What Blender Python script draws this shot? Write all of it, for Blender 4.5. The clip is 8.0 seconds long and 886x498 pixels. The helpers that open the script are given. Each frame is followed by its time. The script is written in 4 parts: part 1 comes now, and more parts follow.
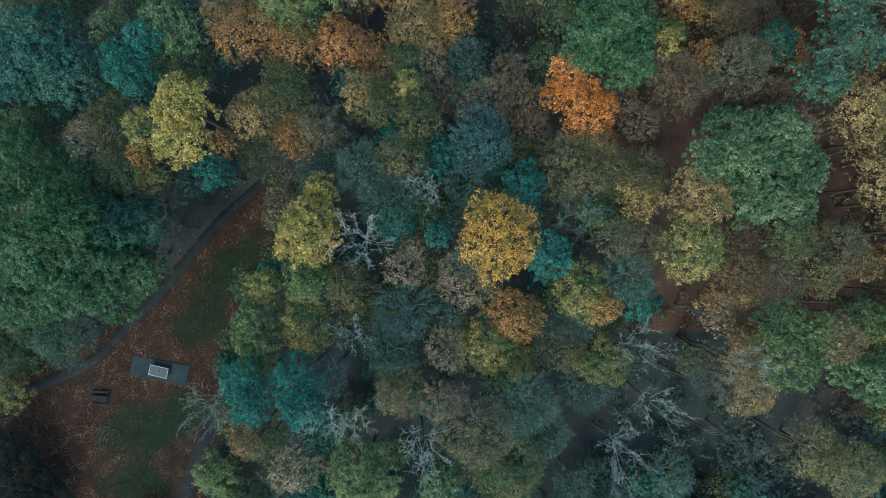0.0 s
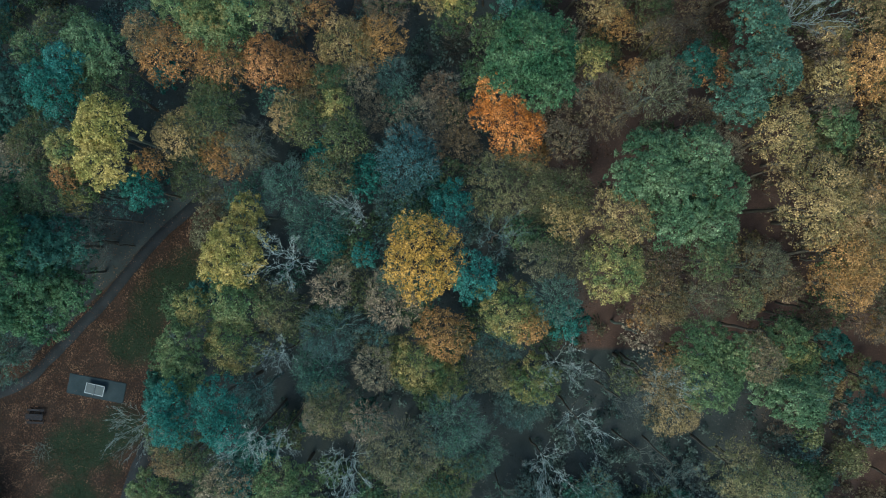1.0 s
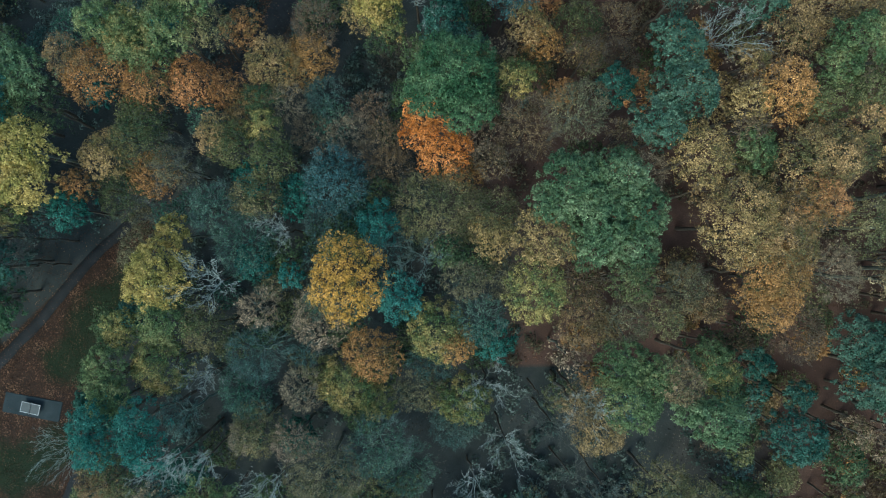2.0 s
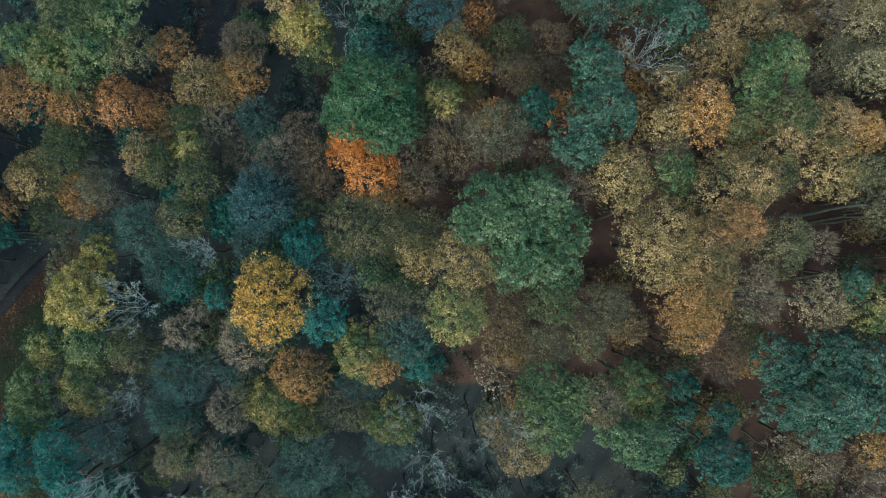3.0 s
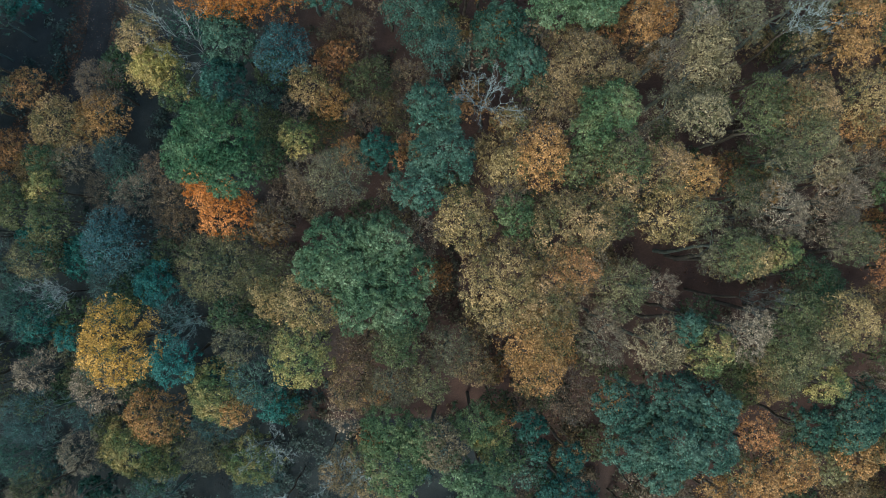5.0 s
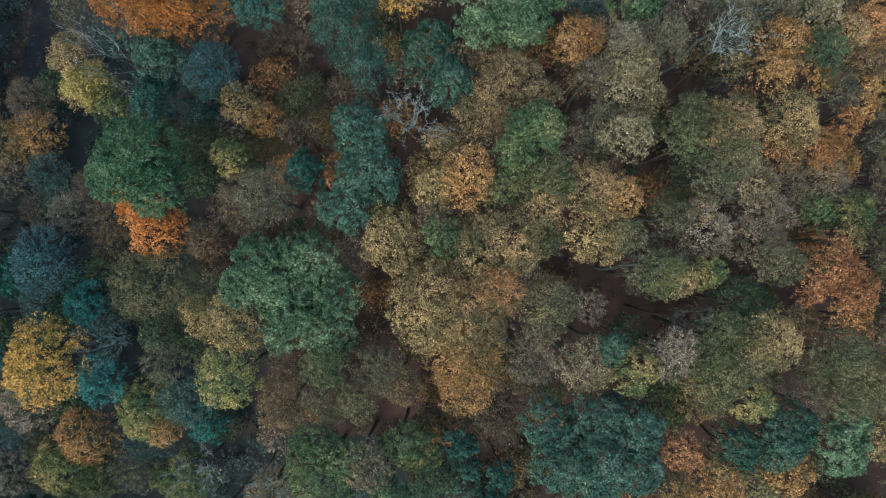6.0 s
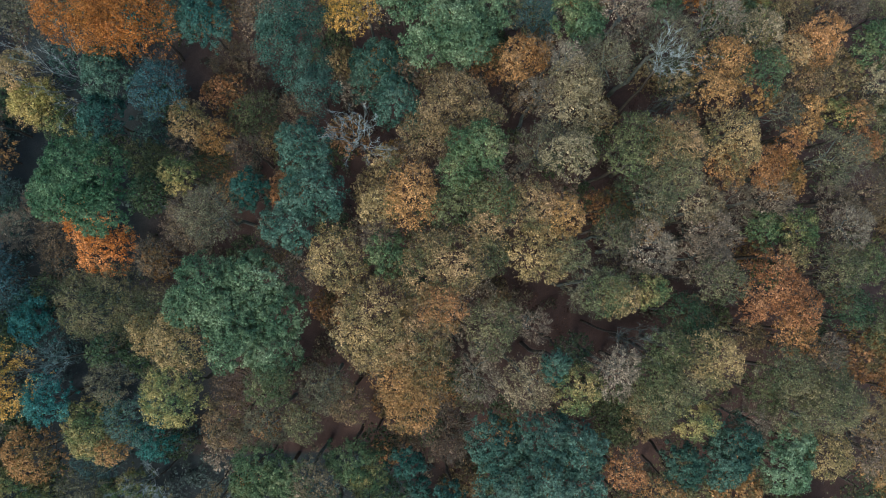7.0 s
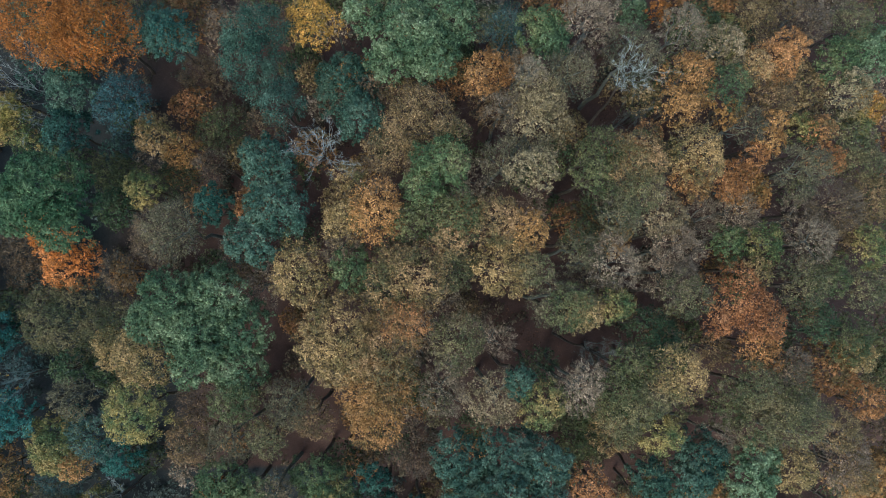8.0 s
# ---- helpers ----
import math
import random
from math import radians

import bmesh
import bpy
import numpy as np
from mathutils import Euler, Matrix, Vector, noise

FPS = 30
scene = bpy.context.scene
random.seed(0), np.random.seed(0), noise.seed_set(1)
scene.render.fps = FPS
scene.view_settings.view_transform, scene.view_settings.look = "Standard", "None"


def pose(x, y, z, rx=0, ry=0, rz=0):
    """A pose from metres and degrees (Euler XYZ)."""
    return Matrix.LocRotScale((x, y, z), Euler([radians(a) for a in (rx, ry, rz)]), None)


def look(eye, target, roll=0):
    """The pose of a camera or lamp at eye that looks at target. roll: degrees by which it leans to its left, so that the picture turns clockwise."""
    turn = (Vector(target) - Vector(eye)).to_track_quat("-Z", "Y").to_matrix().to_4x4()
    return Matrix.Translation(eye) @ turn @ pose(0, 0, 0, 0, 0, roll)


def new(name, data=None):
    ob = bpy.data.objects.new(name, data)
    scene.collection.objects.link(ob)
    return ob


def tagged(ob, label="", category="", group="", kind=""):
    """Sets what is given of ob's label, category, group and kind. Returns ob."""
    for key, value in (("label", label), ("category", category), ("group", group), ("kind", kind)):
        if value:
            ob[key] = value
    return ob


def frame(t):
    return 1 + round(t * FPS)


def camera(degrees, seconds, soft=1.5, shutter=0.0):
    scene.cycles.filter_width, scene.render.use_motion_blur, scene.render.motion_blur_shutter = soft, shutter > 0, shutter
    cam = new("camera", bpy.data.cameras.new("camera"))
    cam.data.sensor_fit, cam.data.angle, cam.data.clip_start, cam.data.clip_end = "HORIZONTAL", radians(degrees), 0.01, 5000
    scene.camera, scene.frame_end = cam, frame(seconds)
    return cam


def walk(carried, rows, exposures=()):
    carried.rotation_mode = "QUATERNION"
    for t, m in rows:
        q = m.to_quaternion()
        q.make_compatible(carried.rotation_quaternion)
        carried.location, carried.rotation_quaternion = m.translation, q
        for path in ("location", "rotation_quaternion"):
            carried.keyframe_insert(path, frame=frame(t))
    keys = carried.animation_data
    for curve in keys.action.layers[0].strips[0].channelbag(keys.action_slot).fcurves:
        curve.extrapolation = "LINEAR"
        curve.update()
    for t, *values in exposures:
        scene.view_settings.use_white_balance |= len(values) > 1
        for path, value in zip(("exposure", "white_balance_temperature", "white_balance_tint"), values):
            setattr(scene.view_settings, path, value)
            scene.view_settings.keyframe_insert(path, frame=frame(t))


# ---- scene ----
cam = camera(61.8, 8.0, soft=1.0)
METRES, EYE, TILT, LEAN, TURN = 63.0, 108.0, -90.0, 0.0, 0.0
ROWS = [
    (0.0, 0.0, 0.0, 0.0, -0.0, -0.0, 0.0),
    (0.5, 0.069, -0.0002, 0.02, -0.11, -0.02, 0.05),
    (1.0, 0.1386, -0.0012, 0.0394, -0.25, -0.0, 0.1),
    (1.5, 0.2072, -0.0018, 0.0587, -0.42, 0.03, 0.15),
    (3.0, 0.4211, -0.0046, 0.1131, -0.61, 0.25, 0.32),
    (3.5, 0.4908, -0.0059, 0.1304, -0.72, 0.36, 0.33),
    (4.0, 0.5546, -0.007, 0.1474, -0.82, 0.39, 0.41),
    (4.5, 0.6281, -0.0084, 0.1652, -0.99, 0.52, 0.45),
    (6.0, 0.8223, -0.0123, 0.2077, -1.6, 1.01, 0.49),
    (6.5, 0.8763, -0.014, 0.2211, -1.85, 1.21, 0.51),
    (7.0, 0.9126, -0.0152, 0.2307, -2.08, 1.44, 0.54),
    (7.5, 0.947, -0.0165, 0.2398, -2.27, 1.69, 0.6),
    (8.0, 0.969, -0.0169, 0.2456, -2.44, 1.92, 0.64),
]
walk(cam, [(t, pose(0, 0, EYE, TILT, LEAN, TURN) @ pose(METRES * x, METRES * y, METRES * z, 90 + pitch, roll, yaw)) for t, x, y, z, yaw, pitch, roll in ROWS], exposures=[(0.0, 1.13, 6400, -10), (4.5, 1.13, 6500, -4), (8.0, 1.13, 6550, 6)])

# ---- world and light: an overcast autumn afternoon ----
world = bpy.data.worlds.new("overcast_sky")
scene.world = world
world.use_nodes = True
wn = world.node_tree.nodes
sky = wn.new("ShaderNodeTexSky")
sky.sky_type = "NISHITA"
sky.sun_disc = False
sky.sun_elevation = radians(52)
sky.sun_rotation = radians(209)
wn["Background"].inputs["Strength"].default_value = 0.165
world.node_tree.links.new(sky.outputs["Color"], wn["Background"].inputs["Color"])
sun = new("sun", bpy.data.lights.new("sun", "SUN"))
sun.data.energy = 1.2
sun.data.angle = radians(25)
sun.data.color = (1.0, 0.93, 0.84)
sun.matrix_world = look((-22, -40, 58), (0, 0, 0))


# ---- materials ----
def material(name, rough=0.8, spec=0.2):
    m = bpy.data.materials.new(name)
    m.use_nodes = True
    n, l = m.node_tree.nodes, m.node_tree.links
    b = n["Principled BSDF"]
    b.inputs["Roughness"].default_value = rough
    b.inputs["Specular IOR Level"].default_value = spec
    return m, n, l, b


def noise_node(n, l, scale, detail=4.0, rough=0.6, coords="Object"):
    tc = n.new("ShaderNodeTexCoord")
    t = n.new("ShaderNodeTexNoise")
    t.inputs["Scale"].default_value = scale
    t.inputs["Detail"].default_value = detail
    t.inputs["Roughness"].default_value = rough
    l.new(tc.outputs[coords], t.inputs["Vector"])
    return t


def ramp(n, l, source, stops):
    r = n.new("ShaderNodeValToRGB")
    while len(r.color_ramp.elements) < len(stops):
        r.color_ramp.elements.new(0.5)
    for e, (p, c) in zip(r.color_ramp.elements, stops):
        e.position, e.color = p, (*c, 1)
    l.new(source, r.inputs["Fac"])
    return r


def maths(n, l, op, a, b):
    m = n.new("ShaderNodeMath")
    m.operation = op
    for k, v in enumerate((a, b)):
        if isinstance(v, (int, float)):
            m.inputs[k].default_value = v
        else:
            l.new(v, m.inputs[k])
    return m.outputs[0]


def foliage(name, dark, mid, light, patch=0.3):
    """Leaves: patches of colour through the crown, and each leaf a little lighter, darker or browner than the next."""
    m, n, l, b = material(name, 0.65, 0.15)
    big = noise_node(n, l, patch, 2.0)
    geo = n.new("ShaderNodeNewGeometry")
    info = n.new("ShaderNodeObjectInfo")
    mix = maths(n, l, "MULTIPLY_ADD", big.outputs["Fac"], 2.6)
    n[-1].inputs[2].default_value = -1.03
    mix = maths(n, l, "ADD", mix, maths(n, l, "MULTIPLY", geo.outputs["Random Per Island"], 0.5))
    mix = maths(n, l, "ADD", mix, maths(n, l, "MULTIPLY", info.outputs["Random"], 0.3))
    mix = maths(n, l, "MULTIPLY", mix, 0.77)
    r = ramp(n, l, mix, [(0.15, dark), (0.5, mid), (0.85, light)])
    hsv = n.new("ShaderNodeHueSaturation")
    l.new(r.outputs["Color"], hsv.inputs["Color"])
    wob = maths(n, l, "MULTIPLY", geo.outputs["Random Per Island"], 71.3)
    wob = maths(n, l, "FRACT", wob, 0)
    wob = maths(n, l, "POWER", wob, 1.5)
    # tuft and grain noise paint highlight and shadow of tufts into the value
    tuft = noise_node(n, l, 1.7, 2.0)
    wob = maths(n, l, "ADD", maths(n, l, "MULTIPLY", wob, 0.9), 0.64)
    wob = maths(n, l, "MULTIPLY", wob, maths(n, l, "ADD", maths(n, l, "MULTIPLY", tuft.outputs["Fac"], 1.5), 0.25))
    grain = noise_node(n, l, 3.6, 2.0, 0.6)
    wob = maths(n, l, "MULTIPLY", wob, maths(n, l, "ADD", maths(n, l, "MULTIPLY", grain.outputs["Fac"], 1.5), 0.25))
    l.new(wob, hsv.inputs["Value"])
    hue = maths(n, l, "MULTIPLY", maths(n, l, "SUBTRACT", info.outputs["Random"], 0.5), 0.02)
    l.new(maths(n, l, "ADD", hue, 0.5), hsv.inputs["Hue"])
    l.new(hsv.outputs["Color"], b.inputs["Base Color"])
    tr = n.new("ShaderNodeBsdfTranslucent")
    l.new(hsv.outputs["Color"], tr.inputs["Color"])
    ms = n.new("ShaderNodeMixShader")
    ms.inputs[0].default_value = 0.35
    l.new(b.outputs[0], ms.inputs[1])
    l.new(tr.outputs[0], ms.inputs[2])
    l.new(ms.outputs[0], n["Material Output"].inputs["Surface"])
    return m


def mottled(name, stops, scale, fine, rough=0.9, bump=0.3, spec=0.1):
    """A rough surface with stains at one scale and grain at another."""
    m, n, l, b = material(name, rough, spec)
    a, f = noise_node(n, l, scale, 3.0), noise_node(n, l, fine, 5.0, 0.7)
    mix = maths(n, l, "ADD", maths(n, l, "MULTIPLY", a.outputs["Fac"], 0.6), maths(n, l, "MULTIPLY", f.outputs["Fac"], 0.5))
    r = ramp(n, l, mix, stops)
    l.new(r.outputs["Color"], b.inputs["Base Color"])
    bp = n.new("ShaderNodeBump")
    bp.inputs["Strength"].default_value = bump
    bp.inputs["Distance"].default_value = 0.03
    l.new(f.outputs["Fac"], bp.inputs["Height"])
    l.new(bp.outputs["Normal"], b.inputs["Normal"])
    return m


BARK = mottled("bark_dark", [(0.35, (0.045, 0.039, 0.032)), (0.7, (0.125, 0.106, 0.084))], 1.5, 14)
BARK_PALE = mottled("bark_pale", [(0.35, (0.155, 0.182, 0.166)), (0.7, (0.38, 0.425, 0.39))], 1.5, 14)
BARK_GREY = mottled("bark_grey", [(0.35, (0.055, 0.064, 0.053)), (0.7, (0.15, 0.165, 0.14))], 1.5, 14)
TWIG_TAN = mottled("twig_bark", [(0.35, (0.08, 0.072, 0.058)), (0.7, (0.22, 0.195, 0.16))], 1.5, 14)
TWIG_PALE = mottled("twig_bark_pale", [(0.35, (0.118, 0.1, 0.072)), (0.7, (0.3, 0.25, 0.18))], 1.5, 14)
BARK_BLUE = mottled("bark_lichen", [(0.35, (0.065, 0.095, 0.087)), (0.7, (0.15, 0.205, 0.185))], 1.5, 14)

# name: leaf colours dark, middle, light; growth; leaf length; bark; label
KINDS = {
    "oakgreen": ((0.054, 0.105, 0.056), (0.108, 0.172, 0.086), (0.2, 0.265, 0.145), "clump", 0.34, BARK, "broad oak with a dense clumpy mid-green crown in the wood"),
    "oakmoss": ((0.025, 0.07, 0.034), (0.05, 0.112, 0.053), (0.108, 0.172, 0.086), "clump", 0.34, BARK, "broad oak with a fresh green crown beside the clearing"),
    "goldrust": ((0.2, 0.09, 0.02), (0.36, 0.155, 0.035), (0.5, 0.22, 0.055), "fine", 0.26, BARK, "wide tree with deep orange-gold autumn leaves"),
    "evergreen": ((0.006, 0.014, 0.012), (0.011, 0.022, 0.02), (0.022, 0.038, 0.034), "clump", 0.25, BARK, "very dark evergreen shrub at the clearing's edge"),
    "oakteal": ((0.029, 0.073, 0.051), (0.056, 0.115, 0.078), (0.112, 0.18, 0.122), "clump", 0.34, BARK, "broad oak with a dense blue-green crown in the wood"),
    "oakdeep": ((0.018, 0.066, 0.05), (0.036, 0.102, 0.078), (0.075, 0.155, 0.115), "clump", 0.34, BARK, "broad oak with a dark teal-green crown in the shade"),
    "tealleaf": ((0.018, 0.09, 0.075), (0.033, 0.138, 0.115), (0.068, 0.2, 0.165), "clump", 0.28, BARK, "small rounded tree with dark teal leaves below the canopy"),
    "limegreen": ((0.056, 0.1, 0.046), (0.112, 0.165, 0.073), (0.225, 0.24, 0.108), "clump", 0.3, BARK, "broadleaf tree turning from green to yellow-green"),
    "limeyellow": ((0.153, 0.151, 0.0473), (0.295, 0.246, 0.0756), (0.472, 0.347, 0.126), "clump", 0.32, BARK_GREY, "broadleaf tree with pale yellow-green autumn leaves"),
    "goldlime": ((0.07, 0.12, 0.052), (0.18, 0.19, 0.072), (0.4, 0.3, 0.115), "clump", 0.27, BARK, "broadleaf tree with mixed green and golden autumn leaves"),
    "gold": ((0.21, 0.165, 0.045), (0.47, 0.26, 0.06), (0.64, 0.375, 0.11), "fine", 0.26, BARK, "round tree with bright golden-yellow autumn leaves"),
    "goldorange": ((0.226, 0.125, 0.0468), (0.416, 0.221, 0.0832), (0.582, 0.323, 0.13), "fine", 0.26, BARK, "broadleaf tree with orange-gold autumn leaves"),
    "orange": ((0.378, 0.119, 0.0275), (0.546, 0.2, 0.055), (0.683, 0.292, 0.105), "fine", 0.26, BARK, "small tree with vivid orange autumn leaves"),
    "orangetan": ((0.215, 0.108, 0.042), (0.37, 0.185, 0.07), (0.5, 0.28, 0.118), "fine", 0.25, BARK, "broadleaf tree with rusty orange thinning leaves"),
    "goldbrown": ((0.134, 0.108, 0.046), (0.305, 0.168, 0.067), (0.46, 0.246, 0.1), "fine", 0.26, BARK, "broadleaf tree with golden-brown autumn leaves"),
    "goldtan": ((0.115, 0.118, 0.052), (0.285, 0.205, 0.09), (0.475, 0.322, 0.148), "fine", 0.25, BARK, "broadleaf tree with tan and gold autumn leaves"),
    "cream": ((0.119, 0.106, 0.0572), (0.238, 0.191, 0.104), (0.378, 0.302, 0.172), "fine", 0.26, BARK_GREY, "tall tree with pale cream-yellow thinning leaves"),
    "tan": ((0.1, 0.088, 0.043), (0.212, 0.152, 0.072), (0.35, 0.24, 0.12), "fine", 0.22, BARK, "broadleaf tree with dull tan leaves and fine twigs"),
    "olivetan": ((0.066, 0.085, 0.042), (0.14, 0.142, 0.068), (0.262, 0.22, 0.11), "fine", 0.22, BARK, "broadleaf tree with olive-brown thinning leaves"),
    "olive": ((0.036, 0.064, 0.034), (0.072, 0.1, 0.048), (0.145, 0.14, 0.065), "fine", 0.22, BARK, "small broadleaf tree with olive-green leaves"),
    "moss": ((0.03, 0.064, 0.034), (0.062, 0.102, 0.05), (0.12, 0.152, 0.072), "fine", 0.25, BARK, "small broadleaf tree with moss-green thinning leaves"),
    "olivegreen": ((0.048, 0.074, 0.033), (0.095, 0.118, 0.051), (0.18, 0.178, 0.08), "fine", 0.25, BARK, "broadleaf tree with olive-green autumn leaves"),
    "olivegrey": ((0.064, 0.07, 0.043), (0.122, 0.118, 0.068), (0.2, 0.175, 0.1), "fine", 0.21, BARK_GREY, "thinning tree with grey-green leaves and bare twigs"),
    "greytan": ((0.16, 0.124, 0.082), (0.29, 0.222, 0.148), (0.43, 0.335, 0.228), "twig", 0.2, BARK_GREY, "nearly leafless tree with grey-brown fine twigs"),
    "greytwig": ((0.14, 0.122, 0.082), (0.235, 0.198, 0.132), (0.35, 0.29, 0.192), "twig", 0.18, BARK_GREY, "leafless tree with a dome of grey twigs"),
    "rusttwig": ((0.066, 0.052, 0.032), (0.138, 0.102, 0.06), (0.235, 0.165, 0.098), "twig", 0.22, BARK, "half-bare small tree with a few rust-brown leaves"),
    "tealtwig": ((0.028, 0.08, 0.057), (0.055, 0.122, 0.085), (0.12, 0.19, 0.135), "twig", 0.22, BARK_BLUE, "half-bare tree with grey-teal leaves and pale twigs"),
    "bluetwig": ((0.027, 0.069, 0.062), (0.052, 0.11, 0.097), (0.105, 0.175, 0.152), "twig", 0.2, BARK_BLUE, "misty blue-grey leafless small tree under the canopy"),
    "blueconifer": ((0.024, 0.068, 0.07), (0.044, 0.106, 0.106), (0.084, 0.16, 0.155), "fine", 0.26, BARK, "blue-green conifer among the broadleaf trees"),
    "pine": ((0.025, 0.065, 0.048), (0.05, 0.105, 0.075), (0.09, 0.155, 0.11), "pine", 0.26, BARK, "pine with separate rounded tufts of blue-green needles"),
    "darkbrush": ((0.025, 0.028, 0.024), (0.04, 0.04, 0.034), (0.07, 0.065, 0.05), "twig", 0.2, BARK, "low dark leafless thicket in a woodland gap"),
    "bare": ((0.1, 0.1, 0.08), (0.16, 0.15, 0.12), (0.22, 0.2, 0.16), "bare", 0.2, BARK_GREY, "leafless tree with grey spreading branches"),
    "barepale": ((0.1, 0.1, 0.08), (0.16, 0.15, 0.12), (0.22, 0.2, 0.16), "bare", 0.2, BARK_PALE, "leafless tree with whitish spreading branches over a dark hollow"),
    "bluebare": ((0.05, 0.08, 0.09), (0.08, 0.12, 0.13), (0.12, 0.17, 0.18), "bare", 0.2, BARK_BLUE, "leafless tree with blue-grey lichened branches"),
    "deadwhite": ((0.1, 0.1, 0.08), (0.16, 0.15, 0.12), (0.22, 0.2, 0.16), "bare", 0.2, BARK_PALE, "old leafless tree with long pale bleached limbs"),
}
LEAVES = {k: foliage("leaves_" + k, *v[:3]) for k, v in KINDS.items()}

LITTER = foliage("fallen_leaves", (0.036, 0.021, 0.014), (0.085, 0.045, 0.028), (0.19, 0.115, 0.068), 0.5)
LITTER_DARK = foliage("grey_leaves", (0.022, 0.026, 0.024), (0.042, 0.046, 0.042), (0.1, 0.095, 0.08), 0.5)
GRASS = foliage("grass_blades", (0.014, 0.028, 0.014), (0.026, 0.044, 0.022), (0.045, 0.065, 0.032), 0.4)
BRAMBLE = foliage("undergrowth_leaves", (0.045, 0.055, 0.04), (0.1, 0.092, 0.06), (0.19, 0.14, 0.09), 0.12)
BRAMBLE_COOL = foliage("undergrowth_green", (0.024, 0.046, 0.04), (0.055, 0.085, 0.072), (0.11, 0.14, 0.118), 0.12)
ASPHALT = mottled("path_asphalt", [(0.3, (0.008, 0.0095, 0.011)), (0.75, (0.028, 0.031, 0.033))], 0.5, 9, 0.8)
CONCRETE = mottled("slab_concrete", [(0.3, (0.012, 0.02, 0.023)), (0.75, (0.034, 0.047, 0.052))], 0.6, 8, 0.85)
PAINT_TEAL = mottled("table_paint", [(0.3, (0.024, 0.036, 0.04)), (0.75, (0.05, 0.068, 0.072))], 1.5, 12, 0.5, 0.05, 0.4)
PAINT_WHITE = mottled("line_paint", [(0.3, (0.22, 0.245, 0.255)), (0.75, (0.34, 0.37, 0.38))], 2, 20, 0.6, 0.05)
STEEL = mottled("weathered_steel", [(0.3, (0.2, 0.22, 0.23)), (0.75, (0.38, 0.4, 0.4))], 2, 20, 0.5, 0.05, 0.5)
WOOD_WET = mottled("weathered_wood", [(0.3, (0.012, 0.012, 0.014)), (0.75, (0.035, 0.033, 0.035))], 2, 16, 0.75)


# ---- mesh helpers ----
def mesh_object(name, verts, sizes, index, mat, parent=None, label=""):
    """An object from an array of points, the corner counts of its faces, and the corners."""
    me = bpy.data.meshes.new(name)
    verts, index, sizes = np.asarray(verts, np.float32), np.asarray(index, np.int32), np.asarray(sizes, np.int32)
    me.vertices.add(len(verts))
    me.vertices.foreach_set("co", verts.ravel())
    me.loops.add(len(index))
    me.loops.foreach_set("vertex_index", index)
    me.polygons.add(len(sizes))
    me.polygons.foreach_set("loop_start", np.concatenate(([0], np.cumsum(sizes)[:-1])).astype(np.int32))
    me.polygons.foreach_set("loop_total", sizes)
    me.update(calc_edges=True)
    me.materials.append(mat)
    ob = new(name, me)
    ob.parent = parent
    if label:
        ob["label"] = label
    return ob


def part(name, bm, mat, parent=None, label=""):
    me = bpy.data.meshes.new(name)
    bm.to_mesh(me)
    bm.free()
    me.materials.append(mat)
    ob = new(name, me)
    ob.parent = parent
    if label:
        ob["label"] = label
    return ob


def box(sx, sy, sz, x=0, y=0, z=0, bevel=0.01, turn=None):
    bm = bmesh.new()
    bmesh.ops.create_cube(bm, size=1)
    bmesh.ops.scale(bm, vec=(sx, sy, sz), verts=bm.verts)
    if bevel:
        bmesh.ops.bevel(bm, geom=bm.edges[:], offset=bevel, segments=2, affect="EDGES")
    if turn:
        bmesh.ops.transform(bm, matrix=turn, verts=bm.verts)
    bmesh.ops.translate(bm, vec=(x, y, z), verts=bm.verts)
    return bm


def unit(v):
    return v / np.maximum(np.linalg.norm(v, axis=-1, keepdims=True), 1e-6)


def slivers(rng, p, nrm, along, size):
    """One small three-cornered leaf at each point."""
    n = unit(nrm)
    t = unit(along - n * (along * n).sum(1, keepdims=True))
    b = np.cross(n, t)
    s = size[:, None]
    w = s * rng.uniform(0.34, 0.5, (len(p), 1))
    v = np.stack([p - t * s * 0.45 + b * w, p + t * s * 0.6, p - t * s * 0.45 - b * w], 1).reshape(-1, 3)
    return v, np.full(len(p), 3), np.arange(len(p) * 3)


def strands(rng, p, d, length, width):
    """One thin tapered twig at each point."""
    side = unit(np.cross(d, unit(rng.normal(size=p.shape))))
    L, w = length[:, None], width[:, None]
    v = np.stack([p - side * w, p + side * w, p + d * L], 1).reshape(-1, 3)
    return v, np.full(len(p), 3), np.arange(len(p) * 3)


def joined(*pieces):
    vs, ss, ix, base = [], [], [], 0
    for v, s, i in pieces:
        vs.append(v), ss.append(s), ix.append(i + base)
        base += len(v)
    return np.concatenate(vs), np.concatenate(ss), np.concatenate(ix)


def tube(points, radii, sides):
    """A tapered tube along a line of points."""
    pts = np.asarray(points, float)
    d = unit(np.gradient(pts, axis=0))
    ref = np.where(np.abs(d[:, 2:3]) > 0.9, np.array([[1.0, 0, 0]]), np.array([[0, 0, 1.0]]))
    u = unit(np.cross(d, ref))
    w = np.cross(d, u)
    a = np.arange(sides) / sides * 2 * math.pi
    v = (pts[:, None] + np.asarray(radii)[:, None, None] * (u[:, None] * np.cos(a)[None, :, None] + w[:, None] * np.sin(a)[None, :, None])).reshape(-1, 3)
    r, k = np.meshgrid(np.arange(len(pts) - 1), np.arange(sides), indexing="ij")
    r, k, k2 = r.ravel(), k.ravel(), (k.ravel() + 1) % sides
    idx = np.stack([r * sides + k, r * sides + k2, (r + 1) * sides + k2, (r + 1) * sides + k], 1).ravel()
    return v, np.full(len(r), 4), idx


